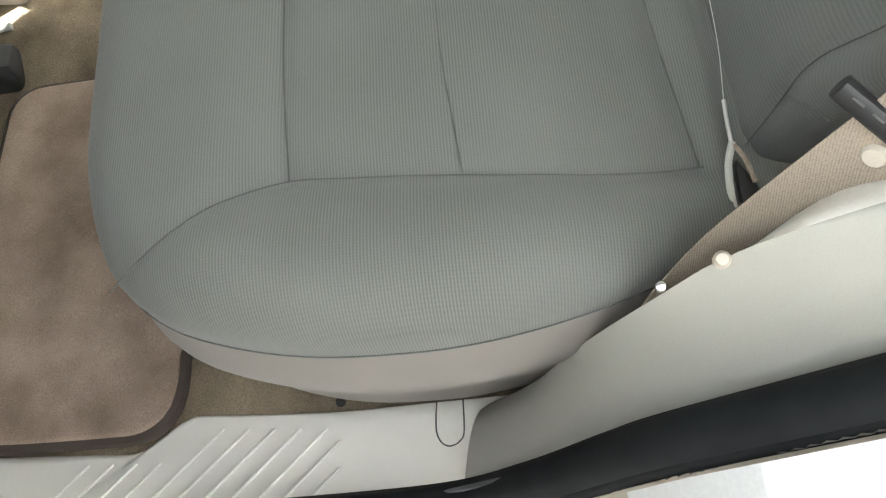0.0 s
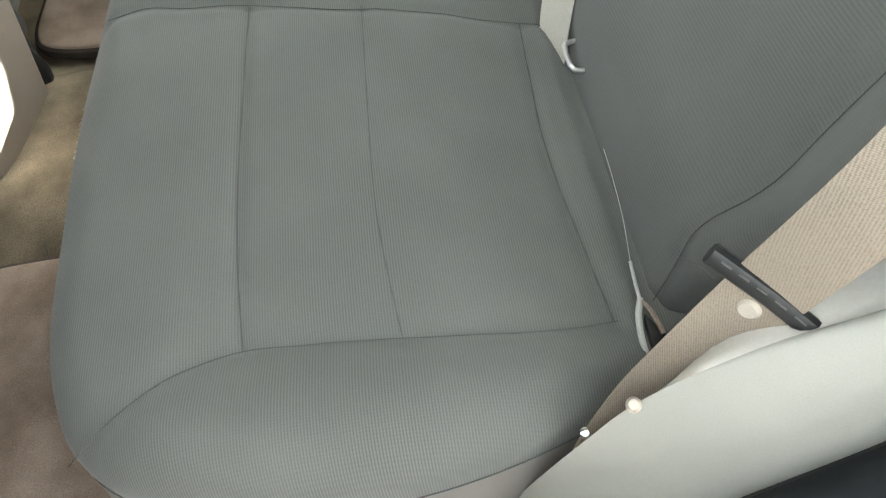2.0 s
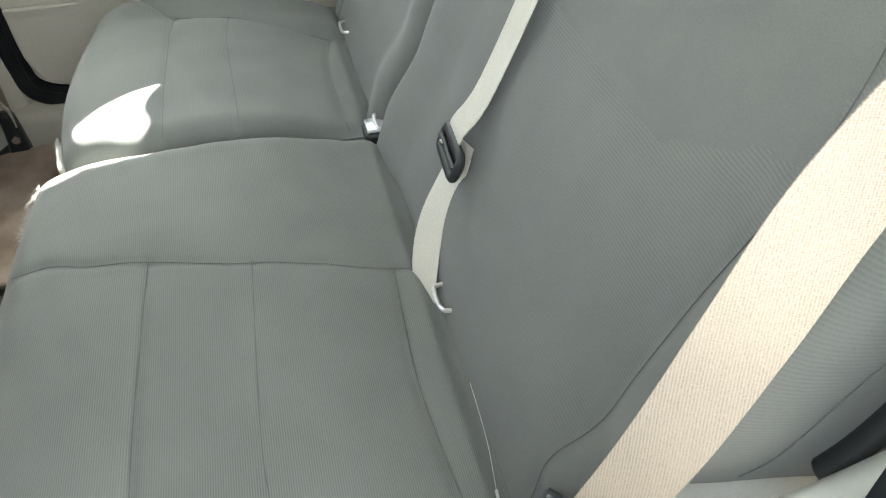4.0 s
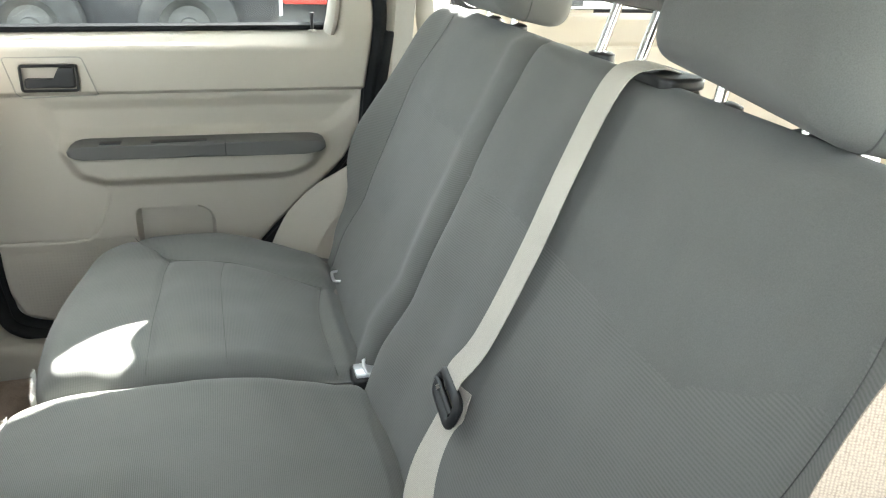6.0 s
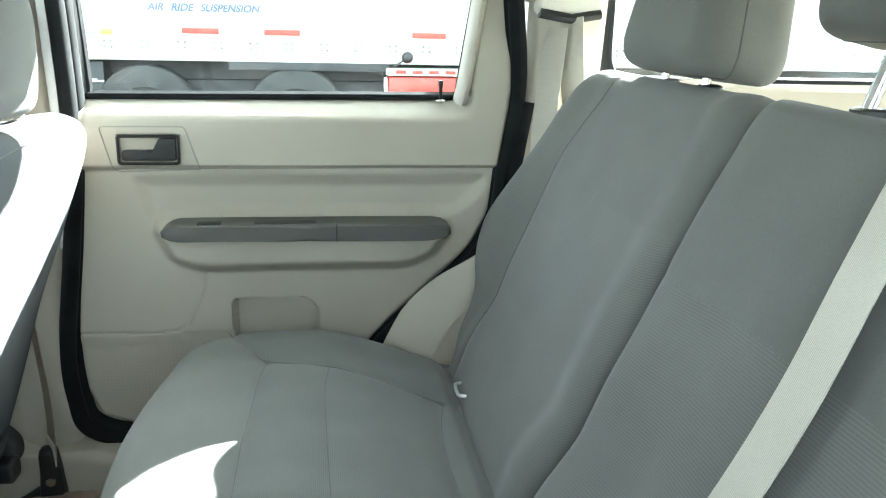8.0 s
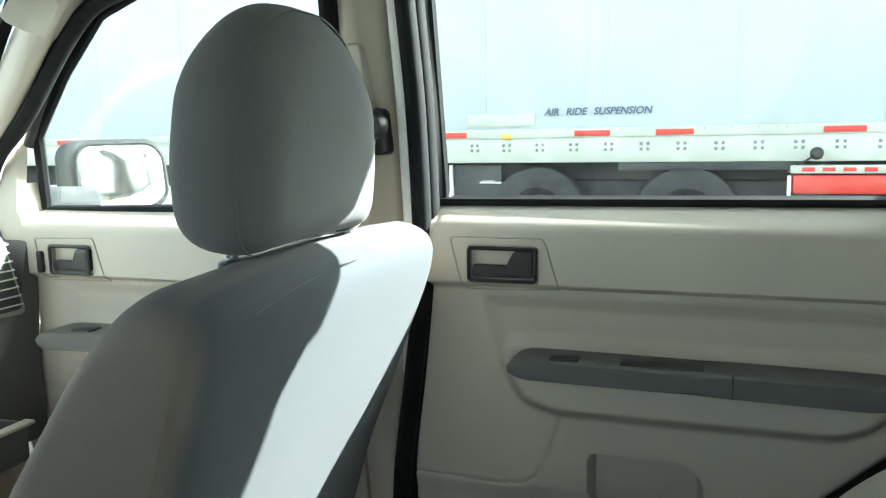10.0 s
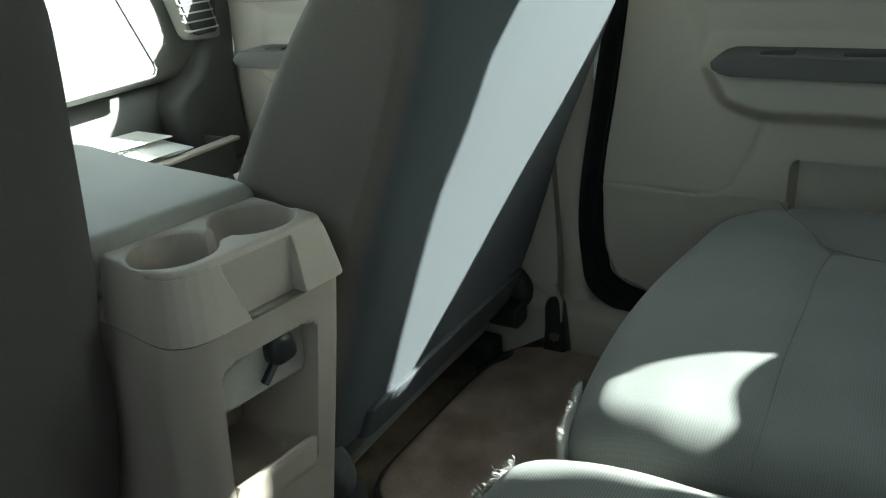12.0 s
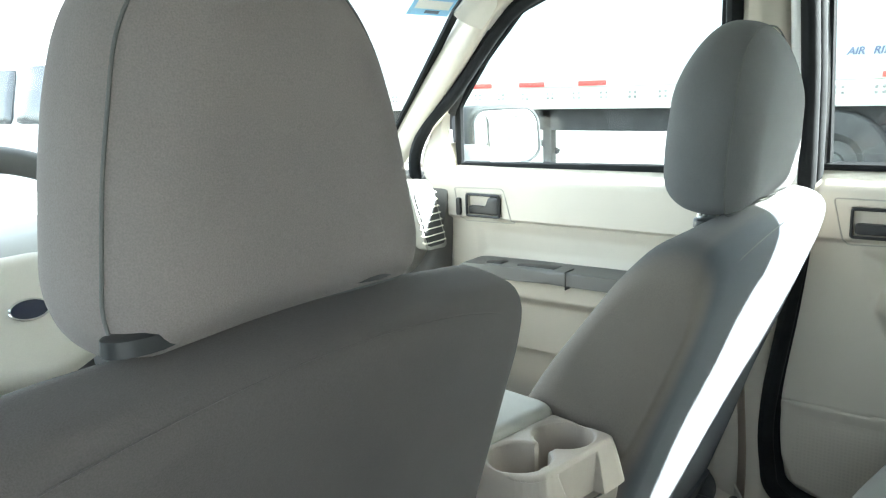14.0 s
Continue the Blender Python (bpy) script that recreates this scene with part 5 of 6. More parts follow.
        part("loop", sweep(catmull([(x - .022, y - .030, z + .001), (x - .019, y - .003, z + .002), (x - .010, y + .002, z), (x, y + .003, z + .001), (x + .010, y + .003, z + .003), (x + .018, y - .001, z + .004), (x + .021, y - .030, z + .003)], 40), ring(.0025, 8), wide=(1, 0, 0)), ZINC, a)
    bu = thing("belt_buckle", "black seat belt buckle tucked beside the cushion split", "buckle")
    part("body", puff(round_poly([(.102, .070), (.102, .124), (.146, .124), (.146, .070)], .008), "z", .765, .802, .006, n=40, rings=3), BLACK, bu)
    part("release", box(.107, .141, .080, .120, .798, .8055, .002), SILVER, bu, "grey release button")
    h = thing("hinge_cover", "white frayed liner and rivets at the backrest hinge", "hinge")
    part("liner", sweep(catmull([(-.345, .104, .801), (-.374, .105, .801), (-.418, .108, .801), (-.464, .1145, .802)], 40), ring(.00028, 6)), FRAY, h)
    part("liner_wire", sweep(catmull([(-.460, .114, .802), (-.478, .1158, .803), (-.497, .117, .804)], 20), ring(.0014, 8)), ZINC, h, "bright steel edge")
    part("liner", sweep(catmull([(-.494, .1165, .805), (-.508, .1215, .803), (-.527, .1235, .800), (-.545, .120, .790)], 24), ring(.0024, 8, .0020)), FRAY, h)
    part("liner", sweep(catmull([(-.496, .1165, .805), (-.507, .1125, .807), (-.524, .109, .805)], 20), ring(.0018, 8, .0014)), WEB, h, "brown frayed ribbon")
    # black plate put in for the shade between the two ribbons
    part("gap", plate(round_poly([(-.503, .1165), (-.545, .119), (-.545, .104), (-.522, .107)], .002), "z", .7945, .8015, .001), BLACK, h, "black plate for the shaded gap at the hinge")
    part("rivet", lathe([(0, .005), (.003, .0045), (.0045, .002), (.0045, -.006)], 16, look((-.600, .159, .870), (-.75, .25, 1.3)) @ Matrix.Rotation(math.pi, 4, "X")), BUTTON, h, "pale plastic rivet")
    part("bolt", lathe([(0, .006), (.0028, .005), (.0034, 0)], 12, look((-.597, .184, .834), (-.75, .25, 1.3)) @ Matrix.Rotation(math.pi, 4, "X")), CHROME, h, "small steel bolt")


make_belts()


def make_bolster_side():
    """The outer side of the near backrest: a sewn edge and the black latch behind it."""
    back = next(c for c in SEAT_L.children if c.name.startswith("backrest"))
    part("side_seam", sweep(catmull([(-.581, .000, .955), (-.5955, -.003, .991), (-.6005, -.013, 1.019), (-.6035, -.026, 1.051), (-.6045, -.039, 1.073), (-.6045, -.062, 1.11)], 50), ring(.0005, 6)), SEAM, back)
    la = part("latch_cover", sweep(catmull([(-.603, -.034, .978), (-.607, -.047, 1.006), (-.610, -.060, 1.040), (-.610, -.080, 1.085)], 20), ring(.0095, 12, .007)), BLACK, back, "black latch cover")
    part("latch_rim", sweep(catmull([(-.6105, -.026, .976), (-.608, -.030, .970), (-.603, -.036, .970), (-.598, -.041, .973)], 16), ring(.0014, 8)), CHROME, la, "bright latch rim")


make_bolster_side()


# ---------------------------------------------------------------- front seats


def make_front_seat(cx, hx, dy, dz, hw, hz, label, HW=.240, drop=.026, top=.05, pc=None, wrap=.022, crown=.0, flare=.0, cloth=CLOTH_REAR_SHADE, rim=.055, breast=None, form=EGG, hd=.108, hh=.212, head=CLOTH_HEAD, ahead=.0, skew=.0, roll=.0, sep=.072, cover=(.66, UNDER)):
    before = set(bpy.data.objects)
    t = thing("front_seat", label, "car seat", group="front seats")
    breast = breast or [(.700 + crown, 1.150 + .8 * crown), (.795 + .3 * crown, 1.056 + .3 * crown)]
    prof = round_poly([(.772, .695), (.735, .800), (.693, .930), (.650, 1.040), (.612, 1.150), (.606, 1.195), (.650 + crown, 1.213), *breast, (.860, .975), (.930, .850), (.975, .700)],
                      [.03, .1, .1, .1, .06, .03, .04] + [.05] * len(breast) + [.1, .1, .05])

    def shape(V):
        V = V.copy()
        u = np.abs(V[:, 0] - cx) / HW
        V[:, 2] -= (drop * u ** 3 + roll * (V[:, 0] - cx) / HW) * sm(1.0, 1.2, V[:, 2])
        V[:, 0] = cx + (V[:, 0] - cx) * (1 - top * sm(1.0, 1.22, V[:, 2]) - .03 * sm(.80, .66, V[:, 2]))
        V[:, 0] += flare * sm(1.14, .82, V[:, 2]) * sm(.25, .95, (V[:, 0] - cx) / HW)
        rear = sm(.74, .68, V[:, 1] - .35 * (.93 - V[:, 2]) + .0)
        V[:, 1] += wrap * u ** 4 * rear
        front = sm(.0, .06, V[:, 1] - (.70 + (1.10 - V[:, 2]) * .55))
        V[:, 1] -= .025 * (1 - u ** 2) * front
        V[:, 1] += ripple(V[:, [0, 2]], .0004, .13, 11)
        return V
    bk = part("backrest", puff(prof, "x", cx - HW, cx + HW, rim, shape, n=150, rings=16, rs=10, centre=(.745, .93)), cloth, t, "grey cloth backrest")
    # rear-facing and top points take the darker slate: shade put into the colour
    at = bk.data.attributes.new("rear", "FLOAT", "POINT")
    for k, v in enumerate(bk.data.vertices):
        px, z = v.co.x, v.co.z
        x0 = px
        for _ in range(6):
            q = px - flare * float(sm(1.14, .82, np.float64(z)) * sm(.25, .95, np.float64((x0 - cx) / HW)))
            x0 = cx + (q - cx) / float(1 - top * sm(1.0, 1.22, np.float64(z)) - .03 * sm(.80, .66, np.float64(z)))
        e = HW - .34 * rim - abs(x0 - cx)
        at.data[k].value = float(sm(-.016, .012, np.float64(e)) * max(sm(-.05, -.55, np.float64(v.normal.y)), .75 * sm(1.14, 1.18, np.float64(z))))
    # sewn seams over the shoulder of the backrest
    for pts in ([(cx - .21, .612, 1.176), (cx - .12, .607, 1.190), (cx, .606, 1.196), (cx + .12, .607, 1.190), (cx + .21, .612, 1.176)],):
        P = shape(np.array(catmull(pts if cx < 0 else pts[:3], 40))) + np.array((0, .0004, -.0016))
        part("seam", sweep(P, ring(.0005, 6)), cloth if cx < 0 else SEAM, t)
    # lower rear flap
    RZ, RY = [.60, .66, .80, .93, 1.04, 1.15, 1.195], [.812, .790, .735, .693, .650, .612, .607]

    def rear(V):
        V = V.copy()
        u = np.abs(V[:, 0] - cx) / HW
        V[:, 1] += np.interp(V[:, 2], RZ, RY) + wrap * u ** 4 + .0008
        return V
    fl = round_poly([(cx - .178, .700), (cx - .182, .746), (cx, .750), (cx + .200, .742), (cx + .196, .690), (cx, .700)], .012)
    part("rear_flap", puff(fl, "y", -.009, .012, .006, rear, n=80, rings=4), VINYL, t, "loose lower flap")
    part("lever_recess", puff(round_poly([(cx + .165, .655), (cx + .165, .690), (cx + .205, .690), (cx + .205, .655)], .012), "y", .752, .80, .006, None, n=40, rings=3), BLACK, t, "black recliner recess")
    # seat cushion and its side cover
    cu = round_poly([(cx - .235, .80), (cx - .245, 1.05), (cx - .235, 1.25), (cx - .18, 1.31), (cx + .18, 1.31), (cx + .235, 1.25), (cx + .245, 1.05), (cx + .235, .80)], .05)
    part("cushion", puff(cu, "z", .62, .775, .05, None, n=120, rings=10), CLOTH, t, "grey cloth cushion")
    part("side_cover", puff(round_poly([(.74, .60), (.78, .72), (1.1, .70), (1.28, .68), (1.28, .60)], .03), "x", cx - .252, cx - .225, .010, n=60, rings=4), BLACK, t)
    for s in (-1, 1):
        part("recliner_cover", puff(round_poly([(.760, cover[0]), (.752, .70), (.79, cover[0] + .08 if cover[0] > .62 else .765), (.84, cover[0] + .07 if cover[0] > .62 else .755), (.875, .68), (.86, cover[0])], .03), "x", cx + s * (.222 + .6 * flare) - .018, cx + s * (.222 + .6 * flare) + .018, .012, n=50, rings=4), cover[1], t, "dark hinge cover")
    for s in (-1, 1):
        x = cx + .5 * (cx - hx) + s * .179
        part("rail", box(x - .018, x + .018, .80, 1.30, .545, .585, .006), UNDER, t, "dark steel seat rail")
        part("rail_foot", puff(round_poly([(x - .024, .800), (x - .024, .855), (x + .024, .855), (x + .024, .800)], .015), "z", .535, .572, .012, n=40, rings=3), BLACK, t)
        part("riser", box(x - .010, x + .010, .83, 1.25, .58, .64, .004), UNDER, t)
    make_headrest(t, hx, .668 + ahead, 1.190 + hz, hw, hh, hd, 8, head, post_sep=sep, post_from=1.203 + .50 * crown, soft=.46, pc=pc, rear_seam=True, seam_in=.061 if form is TAPER else .040, form=form, skew=skew, post_y=-1.6 * ahead)
    # the seat shifted to fit the camera's view; its rails stay
    for o in set(bpy.data.objects) - before:
        if o.type == "MESH" and not o.name.startswith("rail"):
            o.data.transform(Matrix.Translation((0, dy, dz)))
    return t


make_front_seat(.389, .352, 0, -.031, .252, .024, "grey cloth front passenger seat with rear shade in its colour and loose flap", HW=.244, drop=.012, top=-.02, wrap=.010, rim=.045, form=BLOCK, hd=.102, hh=.205, head=CLOTH_HEAD_SHADE, skew=-.006,
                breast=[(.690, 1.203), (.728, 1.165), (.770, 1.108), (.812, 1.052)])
make_front_seat(-.304, -.284, .062, .001, .240, .014, "warm grey cloth driver seat with shade in its colour and a loose lower rear flap", HW=.250, drop=.018, pc=-.303, sep=.080, crown=.032, flare=.036, cloth=CLOTH_DRIVER_SHADE, rim=.032, form=TAPER, ahead=.020, skew=-.018, roll=.005, cover=(.60, UNDER))


# ---------------------------------------------------------------- centre console
def make_console():
    t = thing("centre_console", "beige centre console with two rear cup holders", "console")
    CX, YAW = .053, -9.0

    def yaw(V):
        return rot(np.array(V, float), (CX, .76, .9), "Z", YAW) + np.array((0, -.028, -.004))
    W = .075

    # body: tall box that narrows and runs forwards towards the floor
    def taper(V):
        V = V.copy()
        k = (.925 - V[:, 2])
        V[:, 1] += .16 * k * sm(1.2, .8, V[:, 1])
        spread = .060 * sm(.15, .36, k) * sm(.040, .075, CX - V[:, 0])      # the foot spreads over the tunnel
        V[:, 0] = CX + (V[:, 0] - CX) * (1 - .35 * k * sm(.0, .2, k)) - spread
        P = V[:, [0, 2]]
        rearface = sm(.025, .0, np.abs(V[:, 1] - (.733 + .16 * k)))
        pk = inside(P, round_poly([(CX - .043, .894), (CX + .047, .894), (CX + .045, .752), (CX - .041, .752)], .012))
        V[:, 1] += .100 * sm(.0, .004, pk) * rearface
        return yaw(V)
    V, F = pocket_box(CX, W, taper)
    part("body", (V, F), BEIGE_DK, t)
    # cap with two cups and a notch towards the rear
    part("cap", cup_cap(CX, W + .0022, yaw), BEIGE_DK, t, "warm beige cup holder cap")
    jo = round_poly([(CX - W, .7325), (CX + W, .7325), (CX + W, .822), (CX - W, .822)], [.030, .012, .004, .004])
    V, F = sweep([(a, b, .9245) for a, b in resample(jo, 90)], ring(.0011, 6), closed=True)
    part("cap_joint", (yaw(V), F), SEAM, t, "dark joint line")
    lid = round_poly([(CX - W + .002, .820), (CX + W - .002, .820), (CX + W - .004, 1.12), (CX - W + .004, 1.12)], [.012, .012, .04, .04])
    part("armrest_lid", puff(lid, "z", .935, .985, .014, yaw, n=100, rings=8), BEIGE_LID, t, "grey beige armrest lid")
    def set_in(VF):
        return yaw(VF[0]), VF[1]

    def lean_rear(V):
        V = V.copy()
        V[:, 1] += .16 * (.925 - V[:, 2])
        return V
    part("pocket_lip", set_in(plate(round_poly([(CX - .0395, .744), (CX + .0435, .744), (CX + .0445, .778), (CX - .0405, .778)], .003), "y", .7329, .738, .0015, lean_rear)), BEIGE_DK, t)
    part("socket_plate", set_in(plate(round_poly([(CX - .041, .846), (CX + .045, .846), (CX + .045, .893), (CX - .041, .893)], .004), "y", .757, .800, .002)), BEIGE_LID, t)
    k = part("socket_cap", set_in(puff(round_poly([(CX + .006, .864), (CX + .006, .892), (CX + .029, .893), (CX + .034, .866)], .011), "y", .744, .764, .008, n=50, rings=3)), BLACK, t, "black power socket cap")
    part("cap_tab", set_in(sweep([(CX + .009, .750, .869), (CX - .001, .752, .856)], ring(.0045, 8, .003))), BLACK, k)


def pocket_box(CX, W, fn):
    """The console body as one skin, with a fine rear face so that its pocket can sink in."""
    nx, nz = 70, 130
    zs = np.linspace(.50, .923, nz)
    V, F = [], []
    O = []
    r = .030
    # plan outline: from the front left round the rear to the front right
    O += [(CX - W, 1.30), (CX - W, 1.0), (CX - W, .80)]
    for k in range(9):
        a = math.pi + math.pi / 2 * k / 8
        O.append((CX - W + r + r * math.cos(a), .733 + r + r * math.sin(a)))
    for x in np.linspace(CX - W + r, CX + W - .012, nx)[1:-1]:
        O.append((x, .733))
    for k in range(6):
        a = 1.5 * math.pi + math.pi / 2 * k / 5
        O.append((CX + W - .012 + .012 * math.cos(a), .745 + .012 * math.sin(a)))
    O += [(CX + W, .80), (CX + W, 1.0), (CX + W, 1.30)]
    m = len(O)
    for z in zs:
        for a, b in O:
            V.append((a, b, z))
    for j in range(nz - 1):
        for i in range(m - 1):
            F.append((j * m + i, j * m + i + 1, (j + 1) * m + i + 1, (j + 1) * m + i))
    F.append(tuple(range((nz - 1) * m, nz * m)))
    return fn(np.array(V)), F


def cup_cap(CX, W, fn):
    """A cap in which two round cups sink, joined by a slot; it flares towards its foot, and a notch is cut through its rear."""
    cell, inset = .0009, .009
    x0, x1, y0, y1 = CX - W, CX + W, .728, .822
    foot = round_poly([(x0, y0), (x1, y0), (x1, y1), (x0, y1)], [.035, .014, .004, .004])
    o = round_poly([(x0 + inset, y0 + inset), (x1 - inset, y0 + inset), (x1 - inset, y1), (x0 + inset, y1)], [.032, .012, .004, .004])
    a0, a1, b0 = x0 + inset, x1 - inset, y0 + inset
    nx, ny = int((a1 - a0) / cell), int((y1 - b0) / cell)
    X, Y = np.meshgrid(np.linspace(a0, a1, nx), np.linspace(b0, y1, ny), indexing="ij")
    P = np.stack([X.ravel(), Y.ravel()], 1)
    z = np.full(len(P), .975)
    ins = inside(P, o)
    e = np.clip(1 - ins / .005, 0, 1)
    z -= .005 * (1 - np.sqrt(np.clip(1 - e * e, 0, 1)))
    d1 = .031 - np.hypot(P[:, 0] - (CX - .034), P[:, 1] - .782)
    d2 = .031 - np.hypot(P[:, 0] - (CX + .034), P[:, 1] - .780)
    slot = .010 - np.maximum(np.abs(P[:, 1] - .778), np.abs(P[:, 0] - CX) - .012)
    cups = np.maximum(np.maximum(d1, d2), slot)
    z -= .085 * sm(-.0005, .0035, cups) + .002 * sm(-.004, .0, cups)
    V = np.stack([P[:, 0], P[:, 1], z], 1)
    # pull the outermost grid points onto the rounded outline
    V[ins < 0, 2] = .970
    c = o.mean(0)
    for _ in range(12):
        q = inside(V[:, :2], o) < -.0002
        V[q, :2] += (c - V[q, :2]) * .015
    F = [(a * ny + b, (a + 1) * ny + b, (a + 1) * ny + b + 1, a * ny + b + 1) for a in range(nx - 1) for b in range(ny - 1)]
    # flared sides, the notch kept upright between them
    n, levels = 520, 14
    A, B = resample(o, n), resample(foot, n)
    A, B = np.roll(A, -np.argmin(np.hypot(*(A - (CX, y1)).T)), 0), np.roll(B, -np.argmin(np.hypot(*(B - (CX, y1)).T)), 0)
    k = len(V)
    rows = []
    for i in range(levels):
        u = i / (levels - 1)
        R = A + (B - A) * u ** .8
        rear = R[:, 1] < .75
        cut = sm(CX - .031 + .014 * u, CX - .0295 + .014 * u, R[:, 0]) * sm(CX + .034 - .001 * u, CX + .0325 - .001 * u, R[:, 0]) * rear
        R[:, 1] += (np.maximum(R[:, 1], b0 + .0005 + .003 * u) - R[:, 1]) * cut
        rows.append(np.c_[R, np.full(n, .970 - .044 * u)])
    V = np.vstack([V] + rows)
    for i in range(levels - 1):
        for a in range(n):
            b = (a + 1) % n
            F.append((k + i * n + a, k + i * n + b, k + (i + 1) * n + b, k + (i + 1) * n + a))
    F.append(tuple(range(k + (levels - 1) * n, k + levels * n)))
    return fn(V), F


make_console()


def make_cord():
    t = thing("white_cord", "white woven cord with a dark clip beside the seat rail", "cord")
    part("cord", sweep(catmull([(-.092, .806, .586), (-.098, .826, .588), (-.116, .846, .583), (-.140, .862, .570)], 24), ring(.0075, 10, .006)), FRAY, t)
    part("clip", puff(round_poly([(-.178, .858), (-.178, .892), (-.140, .892), (-.138, .862)], .012), "z", .540, .572, .010, n=40, rings=3), BLACK, t, "black plastic clip")


make_cord()


# ---------------------------------------------------------------- mats
def make_mat(out, label):
    t = thing("floor_mat", label, "floor mat", group="rear floor mats")

    def wav(V):
        V = V.copy()
        V[:, 2] += .003 * np.sin(V[:, 0] * 17 + 1) * np.cos(V[:, 1] * 14)
        return V
    part("mat_top", puff(out, "z", .538, .558, .006, wav, n=140, rings=16), MATT, t)
    part("binding", sweep([(a, b, .547) for a, b in resample(out, 120)], ring(.007, 8, .009), closed=True), MATEDGE, t, "dark sewn binding")


make_mat(round_poly([(.300, .812), (.258, .800), (.237, .75), (.230, .66), (.225, .44), (.60, .44), (.640, .60), (.638, .736), (.62, .79), (.53, .806)], [.03, .03, .03, .05, .05, .05, .05, .03, .03, .1]), "brown carpet floor mat in the far rear footwell")
make_mat(round_poly([(-.164, .808), (-.165, .62), (-.17, .44), (-.489, .44), (-.492, .582), (-.536, .580), (-.566, .588), (-.582, .612), (-.581, .70), (-.577, .812)], [.04, .05, .05, .03, .02, .02, .02, .02, .05, .05]), "brown carpet floor mat in the near rear footwell")


# ---------------------------------------------------------------- front of the cabin
def make_dash():
    t = thing("dashboard", "pale dashboard with round ended air vent and dark lower half", "dashboard")
    up = round_poly([(1.97, 1.10), (1.60, 1.165), (1.47, 1.150), (1.425, 1.085), (1.410, .985), (1.45, .935), (1.97, .93)], [.02, .1, .05, .05, .04, .03, .02])
    part("upper", puff(up, "x", -.62, .690, .03, None, n=110, rings=5), DASHTOP, t, "pale upper dashboard")
    lo = round_poly([(1.97, .94), (1.47, .945), (1.44, .90), (1.46, .74), (1.55, .62), (1.97, .60)], .03)
    part("lower", puff(lo, "x", -.62, .68, .02, None, n=90, rings=5), DARKDASH, t, "dark lower dashboard")
    ec = round_poly([(.555, .78), (.560, .912), (.612, .945), (.640, .99), (.668, 1.02), (.700, 1.15), (.715, 1.10), (.705, .78)], .02)
    part("end_cap", puff(ec, "y", 1.392, 1.56, .02, None, n=90, rings=5), DARKDASH, t, "dark dashboard end")
    vent = part("vent", puff(round_poly([(.600, 1.005), (.585, 1.125), (.592, 1.145), (.650, 1.142), (.662, 1.12), (.668, 1.002)], .012), "y", -.02, .010, .006, lambda V: V + np.c_[np.zeros(len(V)), 1.418 - .22 * (1.10 - V[:, 2]), np.zeros(len(V))], n=50, rings=3), DASHTOP, t, "pale vent surround")
    for k in range(8):
        z = 1.022 + .0135 * k
        part("slat", turned(box(-.034, .034, -.008, .002, -.0013, .0013, .0006, 1), Matrix.Translation((.629, 1.402 - .22 * (1.10 - z), z)) @ Matrix.Rotation(radians(18), 4, "X")), BEIGE, vent)
    part("vent_throat", puff(round_poly([(.605, 1.012), (.592, 1.122), (.655, 1.122), (.660, 1.012)], .008), "y", -.023, .0, .002, lambda V: V + np.c_[np.zeros(len(V)), 1.4185 - .22 * (1.10 - V[:, 2]), np.zeros(len(V))], n=40, rings=2), BLACK, vent)
    gb = round_poly([(.14, .96), (.14, 1.10), (.49, 1.10), (.53, .965)], .02)
    q = np.array(resample(gb, 80))
    part("cover_joint", sweep(np.c_[q[:, 0], 1.4078 - .17 * (1.10 - q[:, 1]), q[:, 1]], ring(.0022, 6), closed=True), DARKDASH, t, "dark joint line")
    part("airbag_cover", puff(gb, "y", -.012, .012, .005, lambda V: V + np.c_[np.zeros(len(V)), 1.420 - .17 * (1.10 - V[:, 2]), np.zeros(len(V))], n=70, rings=4), DASHTOP, t, "pale passenger airbag cover")
    g = thing("glove_box", "open dark glove box drawer with a pale rim", "glove box")
    part("tray", box(.24, .60, 1.33, 1.46, .79, .80, .004), DARKDASH, g)
    part("front_wall", box(.24, .60, 1.325, 1.335, .79, .845, .003), DARKDASH, g)
    part("rim", box(.24, .61, 1.318, 1.338, .845, .852, .003), BEIGE, g, "pale drawer rim")
    part("side_wall", box(.595, .603, 1.33, 1.46, .79, .85, .003), DARKDASH, g)
    part("side_wall", box(.238, .246, 1.33, 1.46, .79, .85, .003), DARKDASH, g)
    rnd = random.Random(3)
    for k in range(7):
        p = thing("paper_sheet", "white folded paper lying in the glove box", "paper", group="papers")
        x, y, z = .40 + rnd.uniform(-.06, .05), 1.39 + rnd.uniform(-.01, .02), .838 + .007 * k
        part("sheet", turned(box(-.09, .09, -.045, .045, -.001, .001, .0004, 1), pose(x, y, z, rnd.uniform(-6, 10), rnd.uniform(-5, 5), rnd.uniform(-20, 20))), PAPER, p)
    cs = thing("centre_stack", "grey centre stack with a silver surround", "centre stack")
    part("panel", puff(round_poly([(1.42, 1.10), (1.37, 1.02), (1.36, .85), (1.40, .74), (1.5, .74), (1.5, 1.10)], .03), "x", -.11, .13, .02, None, n=70, rings=4), DARKDASH, cs)
    part("surround", puff(round_poly([(-.10, .98), (-.10, 1.09), (.12, 1.09), (.12, .98)], .015), "y", 1.345, 1.40, .006, None, n=50, rings=3), SILVER, cs, "silver surround")
    part("base", box(-.07, .11, 1.12, 1.45, .535, .80, .03), BEIGE_DK, cs, "beige console base")
    sw = thing("steering_wheel", "beige and grey steering wheel with an oval blue badge", "steering wheel")
    M = pose(-.226, 1.225, 1.105, 64, 0, 0)
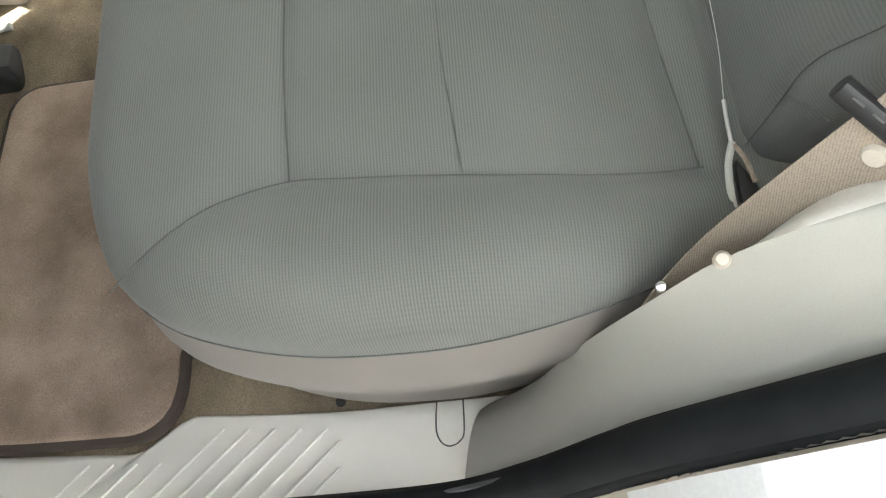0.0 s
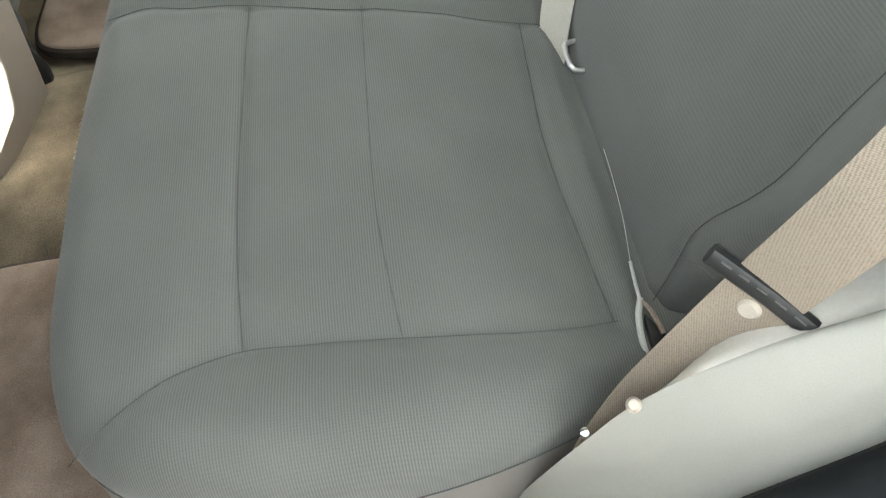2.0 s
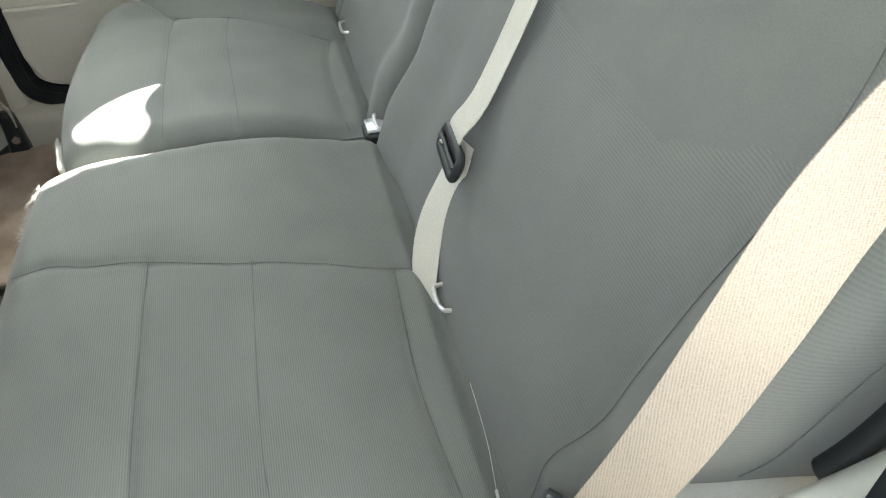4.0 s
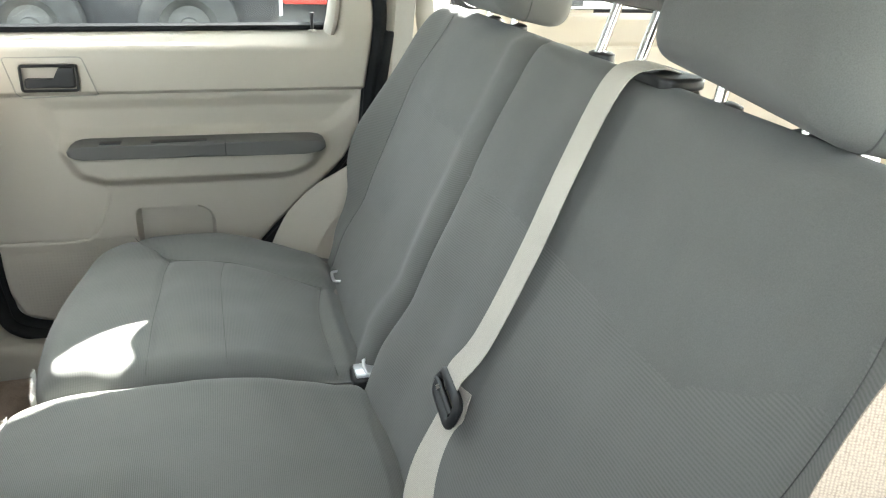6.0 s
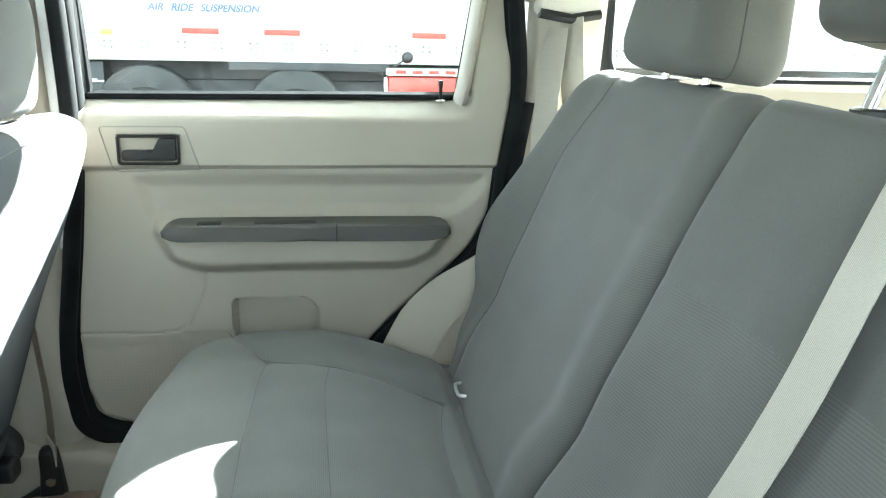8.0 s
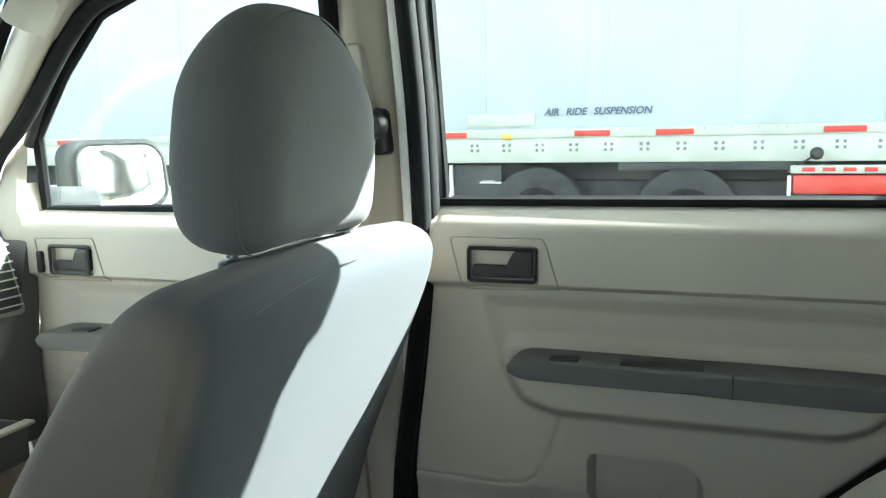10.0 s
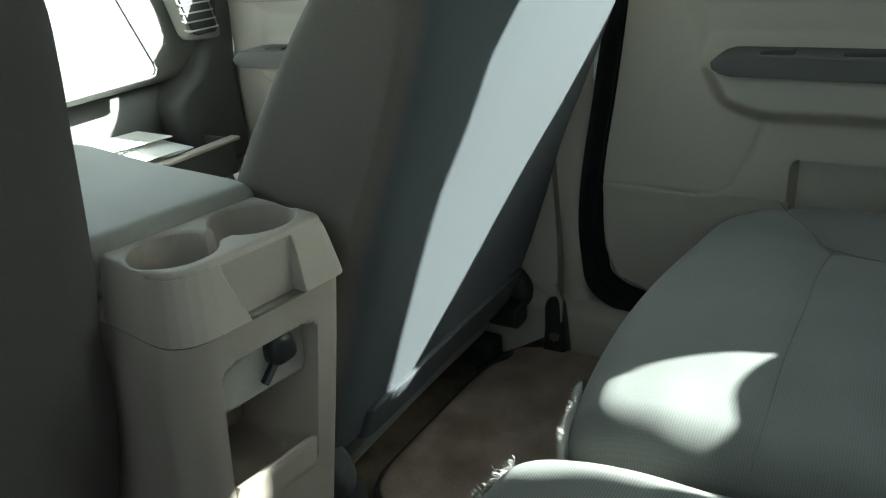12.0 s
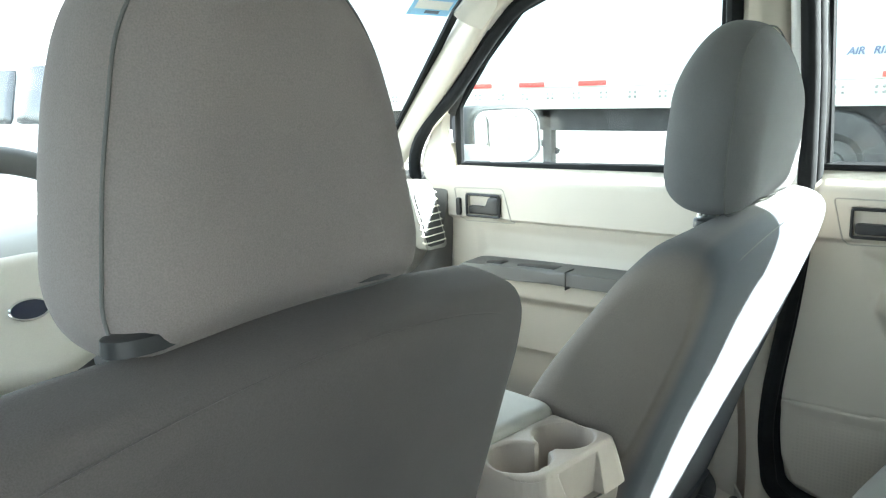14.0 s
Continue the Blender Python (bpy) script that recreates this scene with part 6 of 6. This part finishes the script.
    rim = [M @ Vector((.185 * math.cos(a), .185 * math.sin(a), 0)) for a in np.linspace(0, 2 * math.pi, 64, endpoint=False)]
    part("rim", sweep([tuple(p) for p in rim], ring(.0155, 12), closed=True, wide=np.array([tuple(M.to_3x3() @ Vector((0, 0, 1)))] * 64)), GREYPL, sw, "grey wheel rim")
    hub = puff(round_poly([(-.085, -.055), (-.095, .035), (-.05, .065), (.05, .065), (.095, .035), (.085, -.055), (0, -.085)], .03), "z", -.03, .03, .018, lambda V: np.array([M @ Vector(v) for v in V]), n=70, rings=5)
    part("hub", hub, BEIGE, sw, "beige airbag hub")
    for a in (15, 165, 270):
        p, q = Vector((.07 * math.cos(radians(a)), .07 * math.sin(radians(a)), -.005)), Vector((.18 * math.cos(radians(a)), .18 * math.sin(radians(a)), 0))
        part("spoke", sweep([tuple(M @ p), tuple(M @ q)], ring(.020, 10, .010), wide=tuple(M.to_3x3() @ Vector((-math.sin(radians(a)), math.cos(radians(a)), 0)))), GREYPL, sw)
    bd = lathe([(0, .036), (.0165, .035), (.0175, .030)], 32, M @ Matrix.Diagonal((1.15, .60, 1, 1)))
    part("badge", bd, BADGE, sw, "dark blue oval badge")
    part("badge_rim", sweep([tuple(M @ Vector((.0203 * math.cos(a), .0107 * math.sin(a), .034))) for a in np.linspace(0, 6.283, 40, endpoint=False)], ring(.0014, 6), closed=True), CHROME, sw)
    part("column", sweep([tuple(M @ Vector((0, 0, -.03))), (-.232, 1.45, .98)], ring(.045, 16)), DARKDASH, sw)
    v = thing("sun_visor", "pale sun visor folded up with a warning label", "sun visor")
    vo = round_poly([(.12, 1.00), (.12, 1.215), (.56, 1.215), (.605, 1.145), (.500, 1.00)], [.04, .04, .04, .05, .06])
    part("flap", puff(vo, "z", 1.524, 1.540, .007, lambda V: V + np.c_[np.zeros(len(V)), np.zeros(len(V)), -.34 * (V[:, 1] - 1.06)], n=90, rings=6), HEADLINE, v)
    def on_flap(u0, u1, v0, v1, k):
        return [(u, v, 1.524 - .34 * (v - 1.06) - k) for u, v in ((u0, v0), (u1, v0), (u1, v1), (u0, v1))], [(0, 1, 2, 3)]
    part("label", on_flap(.345, .440, 1.080, 1.128, .0008), WHITEPL, v, "printed warning label", smooth=False)
    part("label_strip", on_flap(.350, .462, 1.054, 1.068, .0009), YELLOW, v, smooth=False)
    for k in range(4):
        part("label_print", on_flap(.358, .408 + .016 * (k % 2), 1.086 + .010 * k, 1.090 + .010 * k, .0014), BLACK, v, smooth=False)
    st = thing("windscreen_sticker", "blue and white paper sticker on the windscreen", "sticker")

    def on_screen(u, w):
        a, b = Vector((0, 1.215, 1.500)), Vector((0, 1.60, 1.10))
        p = a.lerp(b, w)
        return (u, p.y - .006, p.z - .006)
    for (u0, u1, w0, w1, mm, nm) in ((.472, .588, .035, .118, BLUE, "backing"), (.482, .578, .060, .092, PAPER, "band"), (.515, .555, .097, .108, NAVY, "print")):
        off = 0 if nm == "backing" else .001
        V = [tuple(np.array(on_screen(a, b)) - np.array((0, off, off))) for a, b in ((u0, w0), (u1, w0), (u1, w1), (u0, w1))]
        part(nm, (V, [(0, 1, 2, 3)]), mm, st, smooth=False)
    for o in [q for p in scene.objects if p.parent is None and p.name.split('.')[0] in ('dashboard', 'glove_box', 'paper_sheet', 'centre_stack') for q in p.children_recursive]:
        o.data.transform(Matrix.Translation((0, -.045, 0)))
    # belt and anchor on the centre pillar
    fb = thing("seat_belt", "beige front seat belt on the centre pillar", "seat belt")
    part("webbing", sweep(catmull([(.665, .715, 1.27), (.655, .74, 1.10), (.645, .735, .90), (.648, .725, .72), (.652, .728, .60)], 40), flat(.044, .0016), wide=(.8, .5, .0)), WEB, fb)
    part("sewn_patch", sweep([(.6445, .727, .650), (.6465, .7275, .612)], flat(.046, .0034), wide=(.8, .5, .0)), WEBG, fb, "pale sewn belt end")
    part("bolt", lathe([(0, .008), (.008, .007), (.010, 0)], 6, Matrix.Translation((.630, .726, .585)) @ Matrix.Rotation(radians(-90), 4, "Y")), CHROME, fb, "steel bolt")
    part("anchor", puff(round_poly([(.708, .545), (.712, .600), (.718, .640), (.742, .640), (.744, .600), (.748, .545)], .008), "x", .626, .654, .010, n=40, rings=3), BLACK, fb, "black floor anchor")
    part("height_slider", puff(round_poly([(.748, 1.392), (.722, 1.392), (.716, 1.34), (.702, 1.285), (.724, 1.275), (.738, 1.34)], .010), "x", .648, .672, .007, n=50, rings=3), BEIGE, fb, "beige belt height slider")
    part("swivel", lathe([(0, .014), (.013, .012), (.0175, .006), (.018, -.004)], 24, Matrix.Translation((.650, .706, 1.288)) @ Matrix.Rotation(radians(-90), 4, "Y")), BLACK, fb, "black belt loop")
    part("swivel_rim", sweep([(.644, .706 + .0165 * math.cos(a), 1.288 + .0165 * math.sin(a)) for a in np.linspace(-1.9, 1.3, 24)], ring(.0012, 6), wide=(1, 0, 0)), CHROME, fb, "bright steel rim")
    ca = thing("floor_cable", "black cable on the carpet beside the seat rail", "cable")
    part("cable", sweep(catmull([(.55, .82, .545), (.58, .79, .556), (.62, .78, .548), (.66, .74, .56)], 30), ring(.008, 8)), BLACK, ca)


make_dash()
